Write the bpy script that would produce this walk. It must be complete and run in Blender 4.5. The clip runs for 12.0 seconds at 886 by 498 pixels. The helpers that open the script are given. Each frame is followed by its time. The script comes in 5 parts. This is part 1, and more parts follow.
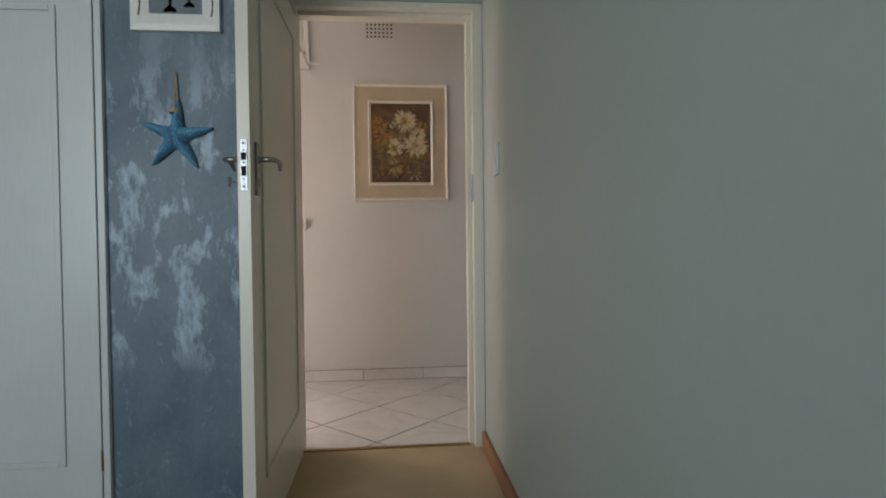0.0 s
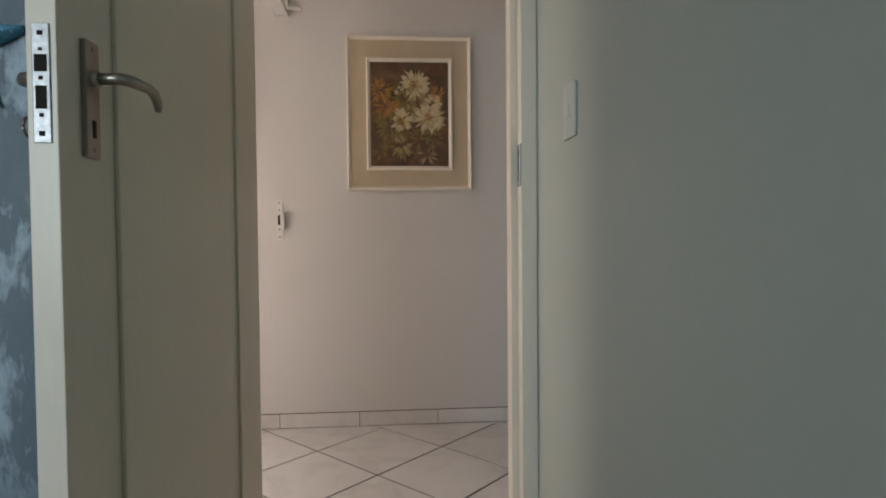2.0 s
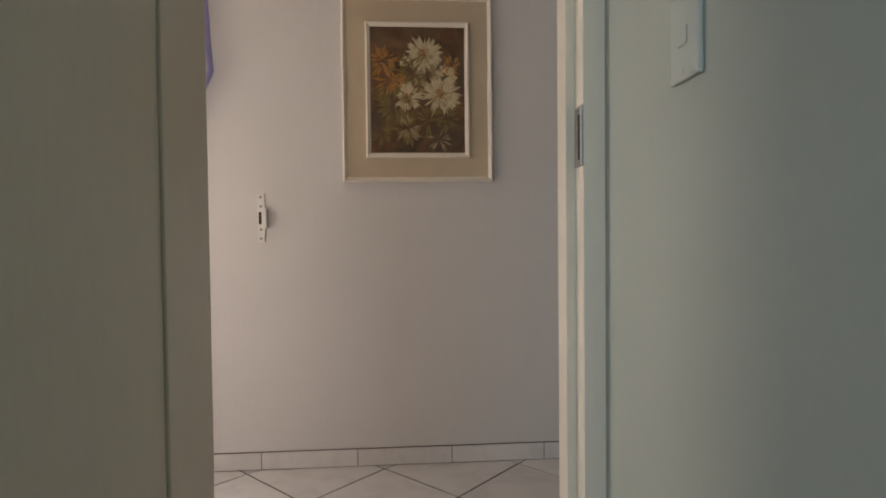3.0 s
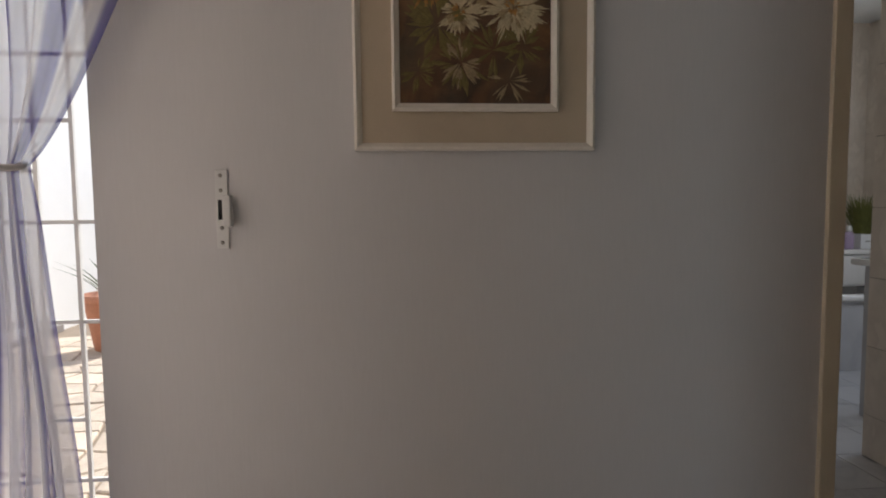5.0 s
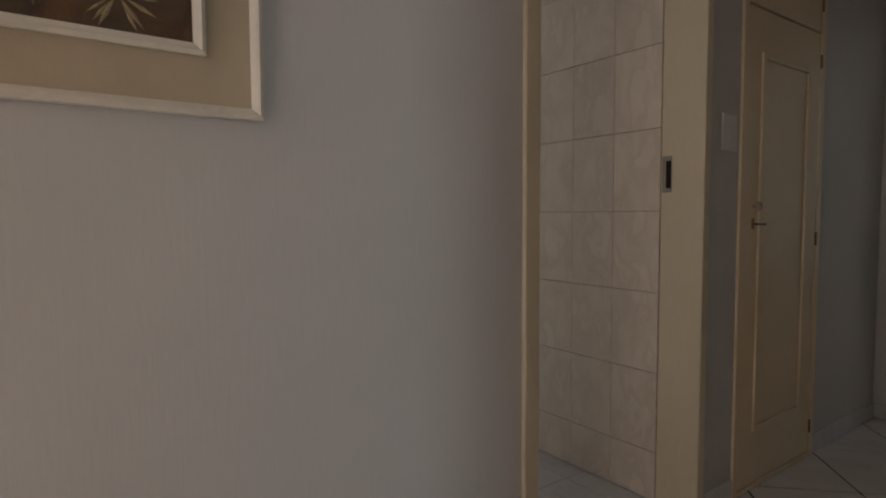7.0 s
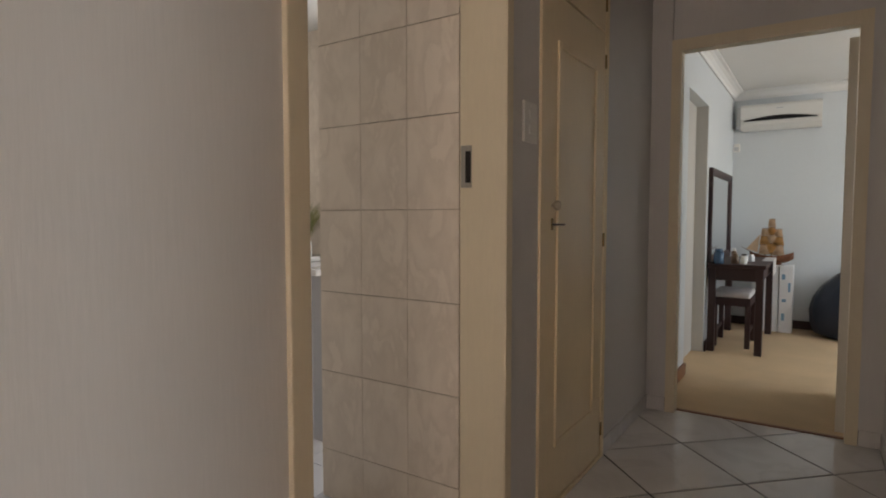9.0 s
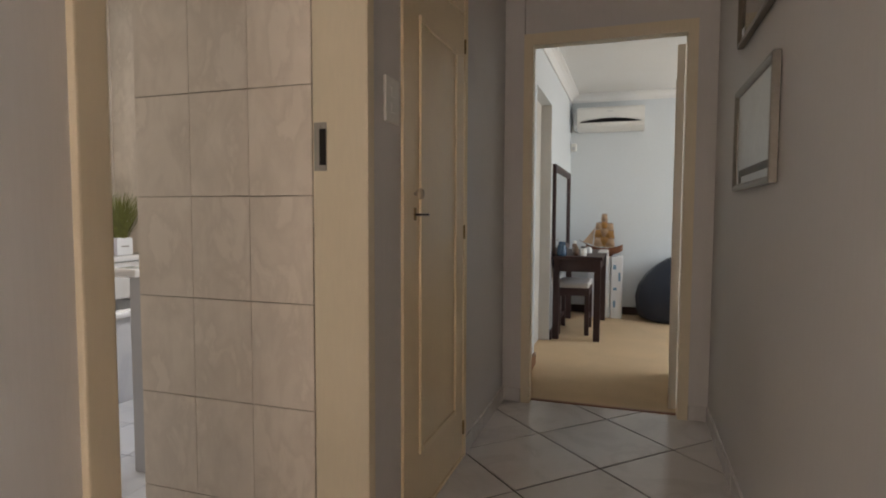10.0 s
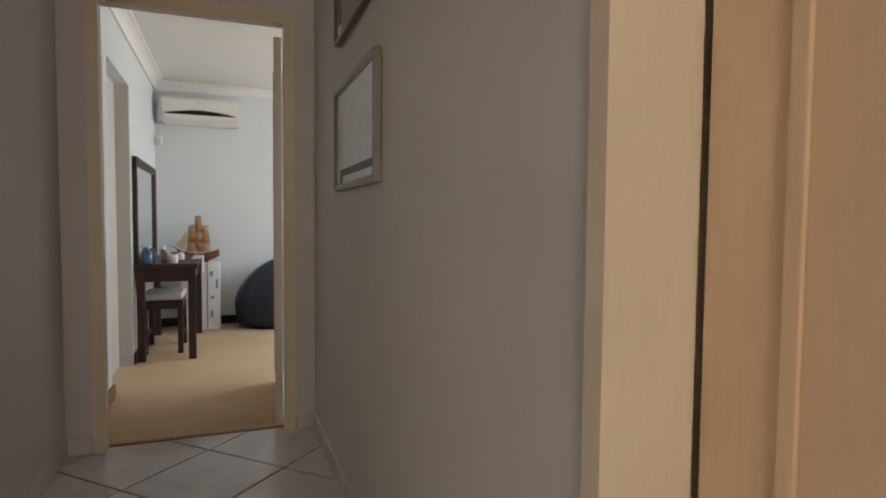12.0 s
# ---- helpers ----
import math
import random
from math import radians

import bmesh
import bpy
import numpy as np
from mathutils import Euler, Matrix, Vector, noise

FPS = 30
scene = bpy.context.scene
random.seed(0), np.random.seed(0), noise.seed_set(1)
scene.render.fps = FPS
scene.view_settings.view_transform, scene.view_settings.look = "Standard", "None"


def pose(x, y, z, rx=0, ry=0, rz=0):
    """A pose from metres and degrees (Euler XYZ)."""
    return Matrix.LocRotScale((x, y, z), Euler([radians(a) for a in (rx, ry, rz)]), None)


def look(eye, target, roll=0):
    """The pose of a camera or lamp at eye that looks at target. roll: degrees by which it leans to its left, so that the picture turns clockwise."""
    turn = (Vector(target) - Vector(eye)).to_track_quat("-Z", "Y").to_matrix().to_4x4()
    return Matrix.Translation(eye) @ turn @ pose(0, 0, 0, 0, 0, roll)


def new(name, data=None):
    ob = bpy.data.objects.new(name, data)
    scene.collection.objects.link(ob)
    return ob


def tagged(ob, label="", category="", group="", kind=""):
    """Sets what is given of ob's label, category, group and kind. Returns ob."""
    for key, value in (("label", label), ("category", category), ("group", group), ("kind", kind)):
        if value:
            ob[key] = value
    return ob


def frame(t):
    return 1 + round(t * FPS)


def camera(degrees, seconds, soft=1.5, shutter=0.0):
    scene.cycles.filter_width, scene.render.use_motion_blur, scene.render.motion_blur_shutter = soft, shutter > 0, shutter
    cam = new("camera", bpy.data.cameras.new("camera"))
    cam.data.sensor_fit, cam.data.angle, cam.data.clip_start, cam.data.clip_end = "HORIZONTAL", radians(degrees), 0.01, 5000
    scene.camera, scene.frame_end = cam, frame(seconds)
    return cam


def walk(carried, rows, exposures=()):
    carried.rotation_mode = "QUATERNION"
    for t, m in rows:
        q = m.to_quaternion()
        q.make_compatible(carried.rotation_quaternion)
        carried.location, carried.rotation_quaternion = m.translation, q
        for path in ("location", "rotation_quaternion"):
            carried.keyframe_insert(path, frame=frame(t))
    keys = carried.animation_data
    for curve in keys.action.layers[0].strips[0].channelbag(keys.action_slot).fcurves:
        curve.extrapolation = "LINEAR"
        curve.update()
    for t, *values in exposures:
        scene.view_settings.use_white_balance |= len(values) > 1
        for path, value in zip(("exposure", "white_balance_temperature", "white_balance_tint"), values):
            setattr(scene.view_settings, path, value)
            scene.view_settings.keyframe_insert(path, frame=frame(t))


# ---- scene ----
cam = camera(76.0, 12.0, soft=1.9)

PATH = [
    (0, (0.05, -4.229, 1.061), (0.237, -2.238, 1.017), -0.6),
    (0.5, (0.035, -4.0, 1.079), (0.221, -2.009, 1.034), -0.5),
    (1, (0.048, -3.745, 1.074), (0.241, -1.755, 1.027), -0.5),
    (1.5, (0.077, -3.482, 1.083), (0.248, -1.49, 1.034), -0.5),
    (2, (0.08, -3.214, 1.083), (0.232, -1.22, 1.03), -0.5),
    (2.5, (0.052, -2.951, 1.087), (0.202, -0.957, 1.036), -0.4),
    (3, (0.067, -2.664, 1.084), (0.207, -0.669, 1.033), -0.6),
    (3.2, (0.068, -2.552, 1.083), (0.196, -0.556, 1.036), -0.6),
    (4.8, (-0.126, -1.700, 1.159), (0.058, 0.287, 1.032), -0.5),
    (5, (-0.088, -1.66, 1.166), (0.071, 0.328, 1.022), -0.6),
    (5.5, (-0.011, -1.491, 1.177), (0.236, 0.488, 1.019), -0.6),
    (6, (0.01, -1.314, 1.159), (0.617, 0.586, 1.015), -1.0),
    (6.5, (0.055, -1.2, 1.15), (1.003, 0.557, 1.02), -0.3),
    (7, (0.1, -1.175, 1.14), (1.274, 0.44, 1.018), -0.3),
    (8.8, (0.432, -0.941, 1.121), (2.044, 0.237, 1.008), 0.0),
    (9, (0.458, -0.901, 1.121), (2.12, 0.206, 1.01), 0.0),
    (9.5, (0.524, -0.829, 1.111), (2.336, 0.011, 1.001), 0.1),
    (10, (0.618, -0.776, 1.096), (2.513, -0.146, 0.974), 0.2),
    (10.5, (0.743, -0.736, 1.084), (2.703, -0.354, 0.976), 0.3),
    (11, (0.829, -0.72, 1.096), (2.825, -0.663, 0.988), 0.5),
    (11.5, (0.889, -0.729, 1.083), (2.855, -1.085, 0.98), 0.6),
    (12, (0.909, -0.759, 1.081), (2.775, -1.471, 0.981), 0.5),
]
EXPOSURES = [(0, 1.05, 6600, 11), (2.5, 1.04, 6600, 11.5), (3.2, 0.9, 6600, 11.5), (4.8, 0.27, 6250, 11), (5.5, 0.03, 6350, 11), (6.0, 0.2, 6400, 11.5), (6.5, 0.48, 6500, 12), (7.2, 0.72, 6600, 12), (9, 1.36, 6900, 13), (10, 1.56, 6900, 13), (11.2, 1.68, 6900, 13), (12, 1.64, 6850, 13)]
walk(cam, [(t, look(eye, aim, roll)) for t, eye, aim, roll in PATH], EXPOSURES)

# ---- world, sun, window light, passage fill light ----
world = bpy.data.worlds.new("world")
scene.world = world
world.use_nodes = True
wn = world.node_tree
sky = wn.nodes.new("ShaderNodeTexSky")
sky.sky_type, sky.sun_disc = "NISHITA", False
sky.sun_elevation, sky.sun_rotation = radians(45.8), radians(34.5)
wn.links.new(sky.outputs[0], wn.nodes["Background"].inputs[0])
wn.nodes["Background"].inputs[1].default_value = 0.15

sun = new("sun", bpy.data.lights.new("sun", "SUN"))
sun.data.energy, sun.data.angle, sun.data.color = 5.0, radians(0.5), (1, 0.95, 0.87)
sun.matrix_basis = look((3.3, 4.8, 6.0), (0, 0, 0))


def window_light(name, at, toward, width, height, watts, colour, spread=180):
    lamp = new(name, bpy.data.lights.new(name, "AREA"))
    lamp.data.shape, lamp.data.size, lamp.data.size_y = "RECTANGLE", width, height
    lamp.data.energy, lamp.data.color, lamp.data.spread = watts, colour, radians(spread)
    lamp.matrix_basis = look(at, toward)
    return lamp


window_light("bedroom_window_light", (-1.6, -5.68, 1.55), (-0.2, -1.0, 0.95), 1.2, 1.15, 11.6, (0.80, 0.93, 1.0), 125)
window_light("second_bedroom_window_light", (5.6, -3.92, 1.5), (5.6, 0, 1.5), 1.9, 1.3, 16.6, (0.93, 0.97, 1.0))
window_light("bathroom_window_light", (3.74, 1.25, 1.6), (0, 1.25, 1.6), 0.65, 0.75, 9.0, (0.88, 0.94, 1.0))
# added warm lamp in an unseen opening, brightens the passage from the west
window_light("passage_fill_light", (-2.7, 0.11, 1.1), (-2.7, -2, 1.1), 1.3, 1.9, 31.5, (1.0, 0.83, 0.70))


# ---- materials ----
def nodes(name):
    m = bpy.data.materials.new(name)
    m.use_nodes = True
    t = m.node_tree
    return m, t, t.nodes["Principled BSDF"]


def noise_node(t, scale, detail=4.0, stretch=(1, 1, 1), distort=0.0, rough=0.55):
    co = t.nodes.new("ShaderNodeTexCoord")
    mp = t.nodes.new("ShaderNodeMapping")
    mp.inputs["Scale"].default_value = stretch
    n = t.nodes.new("ShaderNodeTexNoise")
    n.inputs["Scale"].default_value, n.inputs["Detail"].default_value = scale, detail
    n.inputs["Distortion"].default_value, n.inputs["Roughness"].default_value = distort, rough
    t.links.new(co.outputs["Object"], mp.inputs["Vector"])
    t.links.new(mp.outputs[0], n.inputs["Vector"])
    return n


def ramp(t, source, stops):
    r = t.nodes.new("ShaderNodeValToRGB")
    e = r.color_ramp.elements
    while len(e) < len(stops):
        e.new(0.5)
    for el, (p, c) in zip(e, stops):
        el.position, el.color = p, (*c, 1)
    t.links.new(source, r.inputs[0])
    return r


def mix(t, kind, fac, a, b):
    m = t.nodes.new("ShaderNodeMix")
    m.data_type, m.blend_type = "RGBA", kind
    for sock, v in ((m.inputs[0], fac), (m.inputs[6], a), (m.inputs[7], b)):
        if isinstance(v, (int, float)):
            sock.default_value = v
        elif isinstance(v, tuple):
            sock.default_value = (*v, 1)
        else:
            t.links.new(v, sock)
    return m.outputs[2]


def surface(name, col, rough=0.5, metal=0.0, var=0.08, scale=2.0, fine=60.0, bump=0.05, stretch=(1, 1, 1), depth=0.002, rand=0.0, coat=0.0):
    """A material with large stains and fine grain; rand shifts the brightness from piece to piece."""
    m, t, p = nodes(name)
    big = noise_node(t, scale, 3, distort=0.6)
    small = noise_node(t, fine, 5, stretch)
    dark, light = tuple(c * (1 - var) for c in col), tuple(min(1, c * (1 + var)) for c in col)
    c1 = ramp(t, big.outputs[0], [(0.15, dark), (0.85, light)]).outputs[0]
    g = ramp(t, small.outputs[0], [(0.25, (1 - var,) * 3), (0.75, (1, 1, 1))]).outputs[0]
    c = mix(t, "MULTIPLY", 1.0, c1, g)
    if rand:
        info = t.nodes.new("ShaderNodeObjectInfo")
        r = ramp(t, info.outputs["Random"], [(0, (1 - rand,) * 3), (1, (1, 1, 1))]).outputs[0]
        c = mix(t, "MULTIPLY", 1.0, c, r)
    t.links.new(c, p.inputs["Base Color"])
    rr = ramp(t, big.outputs[0], [(0.0, (rough * 0.9,) * 3), (1.0, (min(1, rough * 1.1),) * 3)])
    t.links.new(rr.outputs[0], p.inputs["Roughness"])
    p.inputs["Metallic"].default_value = metal
    p.inputs["Coat Weight"].default_value = coat
    if bump:
        b = t.nodes.new("ShaderNodeBump")
        b.inputs["Strength"].default_value, b.inputs["Distance"].default_value = bump, depth
        t.links.new(small.outputs[0], b.inputs["Height"])
        t.links.new(b.outputs[0], p.inputs["Normal"])
    return m


def marble(name, base, vein, rough, scale, low=0.42, high=0.5, rand=0.05, bump=0.0, swirl=1.4):
    m, t, p = nodes(name)
    info = t.nodes.new("ShaderNodeObjectInfo")
    n = noise_node(t, scale, 5, (1, 1, 0.55), swirl)
    off = t.nodes.new("ShaderNodeVectorMath")
    off.operation = "ADD"
    mp = n.inputs["Vector"].links[0].from_socket
    sh = t.nodes.new("ShaderNodeMath")
    sh.operation = "MULTIPLY"
    sh.inputs[1].default_value = 37.0
    t.links.new(info.outputs["Random"], sh.inputs[0])
    t.links.new(mp, off.inputs[0])
    t.links.new(sh.outputs[0], off.inputs[1])
    t.links.new(off.outputs[0], n.inputs["Vector"])
    c = ramp(t, n.outputs[0], [(low - 0.06, base), (low, vein), (high, base)]).outputs[0]
    cloud = noise_node(t, scale * 0.5, 3)
    c = mix(t, "MULTIPLY", 0.6, c, ramp(t, cloud.outputs[0], [(0.3, (0.88, 0.87, 0.86)), (0.7, (1, 1, 1))]).outputs[0])
    r = ramp(t, info.outputs["Random"], [(0, (1 - rand,) * 3), (1, (1, 1, 1))]).outputs[0]
    t.links.new(mix(t, "MULTIPLY", 1.0, c, r), p.inputs["Base Color"])
    p.inputs["Roughness"].default_value = rough
    b = t.nodes.new("ShaderNodeBump")
    b.inputs["Strength"].default_value, b.inputs["Distance"].default_value = 0.06, 0.002
    t.links.new(noise_node(t, 9, 2).outputs[0], b.inputs["Height"])
    t.links.new(b.outputs[0], p.inputs["Normal"])
    return m


M = {}
M["corridor_paint"] = surface("corridor_paint", (0.66, 0.64, 0.627), 0.55, var=0.04, scale=1.3, fine=26, bump=0.15, stretch=(4.6, 4.6, 0.42), depth=0.004)
M["egg_paint"] = surface("egg_paint", (0.385, 0.43, 0.396), 0.45, var=0.04, scale=1.1, fine=55, bump=0.12, depth=0.002)
M["blue_paint"] = surface("blue_paint", (0.66, 0.70, 0.72), 0.55, var=0.03, scale=1.2, fine=50, bump=0.12)
M["white_paint"] = surface("white_paint", (0.80, 0.80, 0.78), 0.6, var=0.03, scale=1.5, fine=45, bump=0.1)
M["cream_gloss"] = surface("cream_gloss", (0.76, 0.67, 0.51), 0.42, var=0.05, scale=2.2, fine=30, bump=0.04, stretch=(3, 3, 0.5))
M["white_gloss"] = surface("white_gloss", (0.58, 0.60, 0.60), 0.34, var=0.05, scale=2.0, fine=30, bump=0.08, stretch=(3, 3, 0.5))
M["cupboard_paint"] = surface("cupboard_paint", (0.88, 0.73, 0.49), 0.37, var=0.05, scale=2.2, fine=30, bump=0.04, stretch=(3, 3, 0.5))
M["iron"] = surface("iron", (0.06, 0.052, 0.045), 0.45, 0.7, var=0.2, scale=40, fine=120, bump=0.1)
M["door_paint"] = surface("door_paint", (0.75, 0.70, 0.605), 0.36, var=0.05, scale=2.0, fine=30, bump=0.08, stretch=(3, 3, 0.5))
M["side_door"] = surface("side_door", (0.60, 0.58, 0.54), 0.42, var=0.05, scale=2.0, fine=30, bump=0.06, stretch=(3, 3, 0.5))
M["switch_egg"] = surface("switch_egg", (0.47, 0.52, 0.49), 0.4, var=0.03, scale=8, fine=80, bump=0.03)
M["screen"] = surface("screen", (0.50, 0.50, 0.52), 0.35, var=0.04, scale=3, fine=40, bump=0.04)
# cream door paint with the orange of warm light put into the colour
M["warm_lit_cream"] = surface("warm_lit_cream", (0.80, 0.60, 0.38), 0.4, var=0.10, scale=3.0, fine=18, bump=0.06, stretch=(3, 3, 0.5))
M["floor_tile"] = marble("floor_tile", (0.76, 0.74, 0.73), (0.69, 0.67, 0.66), 0.13, 3.2, 0.40, 0.52, 0.07)
M["wall_tile"] = marble("wall_tile", (0.88, 0.79, 0.69), (0.79, 0.70, 0.605), 0.22, 10.0, 0.44, 0.62, 0.05, swirl=0.4)
M["bath_tile"] = marble("bath_tile", (0.66, 0.67, 0.70), (0.60, 0.61, 0.65), 0.18, 4.0, 0.40, 0.5, 0.05)
M["grout"] = surface("grout", (0.022, 0.014, 0.011), 0.9, var=0.25, scale=6, fine=90, bump=0.2)
M["tile_grout"] = surface("tile_grout", (0.56, 0.46, 0.37), 0.9, var=0.2, scale=6, fine=90, bump=0.2)
M["carpet"] = surface("carpet", (0.56, 0.42, 0.25), 0.98, var=0.12, scale=5, fine=240, bump=0.9, depth=0.006)
M["carpet_pile"] = surface("carpet_pile", (0.70, 0.51, 0.31), 0.98, var=0.10, scale=3, fine=240, bump=0.9, depth=0.006)
M["brown_wood"] = surface("brown_wood", (0.30, 0.125, 0.055), 0.42, var=0.22, scale=4, fine=22, bump=0.15, stretch=(1, 0.12, 3))
M["dark_wood"] = surface("dark_wood", (0.034, 0.010, 0.009), 0.5, var=0.3, scale=5, fine=25, bump=0.1, stretch=(0.3, 3, 3))
M["steel"] = surface("steel", (0.36, 0.335, 0.30), 0.38, 1.0, var=0.12, scale=12, fine=120, bump=0.05, stretch=(1, 1, 8))
M["bright_steel"] = surface("bright_steel", (0.40, 0.41, 0.42), 0.42, 1.0, var=0.35, scale=45, fine=120, bump=0.08)
# near-black for raised pads that stand for the shade inside holes and slots
M["hole_shade"] = surface("hole_shade", (0.012, 0.010, 0.009), 0.9, var=0.2, bump=0)
M["brass"] = surface("brass", (0.36, 0.25, 0.10), 0.4, 1.0, var=0.2, scale=30)
M["cast_white"] = surface("cast_white", (0.74, 0.73, 0.70), 0.4, var=0.05, scale=14, fine=70, bump=0.05)
M["plastic"] = surface("plastic", (0.78, 0.77, 0.73), 0.38, var=0.03, scale=8, fine=80, bump=0.03)
M["ceramic"] = surface("ceramic", (0.82, 0.81, 0.80), 0.12, var=0.02, scale=4, fine=30, bump=0.02, coat=0.5)
M["linen"] = surface("linen", (0.57, 0.47, 0.34), 0.9, var=0.10, scale=5, fine=420, bump=0.35)
M["ivory"] = surface("ivory", (0.82, 0.76, 0.66), 0.34, var=0.07, scale=9, fine=60, bump=0.08)
M["petal"] = surface("petal", (0.64, 0.54, 0.33), 0.5, var=0.35, scale=40, fine=160, bump=0.6)
M["petal_dim"] = surface("petal_dim", (0.40, 0.30, 0.16), 0.5, var=0.4, scale=40, fine=160, bump=0.6)
M["ochre"] = surface("ochre", (0.46, 0.22, 0.05), 0.5, var=0.4, scale=40, fine=160, bump=0.6)
M["olive"] = surface("olive", (0.22, 0.17, 0.05), 0.5, var=0.4, scale=40, fine=160, bump=0.6)
M["silver_frame"] = surface("silver_frame", (0.30, 0.28, 0.25), 0.4, 0.6, var=0.15, scale=20, fine=90, bump=0.1)
M["dark_frame"] = surface("dark_frame", (0.20, 0.165, 0.13), 0.4, 0.3, var=0.15, scale=20, fine=90, bump=0.1)
M["print_pale"] = surface("print_pale", (0.60, 0.64, 0.64), 0.3, var=0.12, scale=5, fine=40, bump=0, coat=0.15)
M["print_brown"] = surface("print_brown", (0.10, 0.085, 0.07), 0.5, var=0.2, scale=14, fine=60, bump=0)
M["print_dim"] = surface("print_dim", (0.30, 0.27, 0.24), 0.15, var=0.2, scale=6, fine=60, bump=0, coat=0.6)
M["terracotta"] = surface("terracotta", (0.50, 0.22, 0.13), 0.8, var=0.2, scale=8, fine=60, bump=0.2)
M["paving"] = surface("paving", (0.72, 0.61, 0.49), 0.85, var=0.25, scale=5, fine=60, bump=0.4, rand=0.35)
M["joint"] = surface("joint", (0.30, 0.24, 0.18), 0.95, var=0.2, scale=8)
M["lime_wall"] = surface("lime_wall", (0.80, 0.79, 0.76), 0.85, var=0.04, scale=2, fine=50, bump=0.2)
M["brick_course"] = surface("brick_course", (0.30, 0.27, 0.25), 0.9, var=0.2, scale=9, fine=60, bump=0.3)
M["leaf"] = surface("leaf", (0.075, 0.10, 0.03), 0.5, var=0.3, scale=30)
M["grass_blade"] = surface("grass_blade", (0.20, 0.205, 0.05), 0.55, var=0.35, scale=22)
M["navy"] = surface("navy", (0.019, 0.026, 0.045), 0.65, var=0.25, scale=5, fine=120, bump=0.3)
M["cushion"] = surface("cushion", (0.60, 0.57, 0.55), 0.9, var=0.1, scale=9, fine=200, bump=0.4)
M["sail"] = surface("sail", (0.62, 0.34, 0.12), 0.8, var=0.2, scale=18, fine=120, bump=0.2)
M["sail_pale"] = surface("sail_pale", (0.66, 0.46, 0.30), 0.8, var=0.15, scale=18, fine=120, bump=0.2)
M["hull"] = surface("hull", (0.16, 0.055, 0.02), 0.4, var=0.25, scale=20, fine=80, bump=0.1, stretch=(0.2, 2, 2))
M["carton"] = surface("carton", (0.78, 0.79, 0.80), 0.5, var=0.03, scale=6)
M["print_blue"] = surface("print_blue", (0.18, 0.34, 0.50), 0.5, var=0.2, scale=16)
M["lilac"] = surface("lilac", (0.44, 0.34, 0.50), 0.35, var=0.1, scale=12)
M["blue_jar"] = surface("blue_jar", (0.06, 0.12, 0.20), 0.25, var=0.15, scale=12)
M["brown_jar"] = surface("brown_jar", (0.16, 0.09, 0.05), 0.3, var=0.15, scale=12)
M["rope"] = surface("rope", (0.36, 0.30, 0.23), 0.9, var=0.25, scale=30, fine=200, bump=0.6, stretch=(1, 1, 4))
M["slate_print"] = surface("slate_print", (0.16, 0.19, 0.22), 0.6, var=0.2, scale=9, fine=70)
M["sea_print"] = surface("sea_print", (0.045, 0.07, 0.10), 0.6, var=0.3, scale=14)
M["black_plastic"] = surface("black_plastic", (0.012, 0.012, 0.013), 0.35, var=0.1)
M["shade_plastic"] = surface("shade_plastic", (0.56, 0.57, 0.58), 0.4, var=0.04, scale=9)


def starfish_material():
    m, t, p = nodes("starfish_blue")
    n = noise_node(t, 26, 4)
    v = t.nodes.new("ShaderNodeTexVoronoi")
    v.inputs["Scale"].default_value = 130
    co = t.nodes.new("ShaderNodeTexCoord")
    t.links.new(co.outputs["Object"], v.inputs["Vector"])
    a = ramp(t, n.outputs[0], [(0.3, (0.035, 0.14, 0.27)), (0.7, (0.10, 0.31, 0.47))]).outputs[0]
    w = ramp(t, v.outputs["Distance"], [(0.12, (0.22, 0.42, 0.52)), (0.42, (0.0, 0.0, 0.0))]).outputs[0]
    t.links.new(mix(t, "ADD", 0.6, a, w), p.inputs["Base Color"])
    p.inputs["Roughness"].default_value = 0.55
    b = t.nodes.new("ShaderNodeBump")
    b.inputs["Strength"].default_value, b.inputs["Distance"].default_value = 0.8, 0.004
    b.invert = True
    t.links.new(v.outputs["Distance"], b.inputs["Height"])
    t.links.new(b.outputs[0], p.inputs["Normal"])
    return m


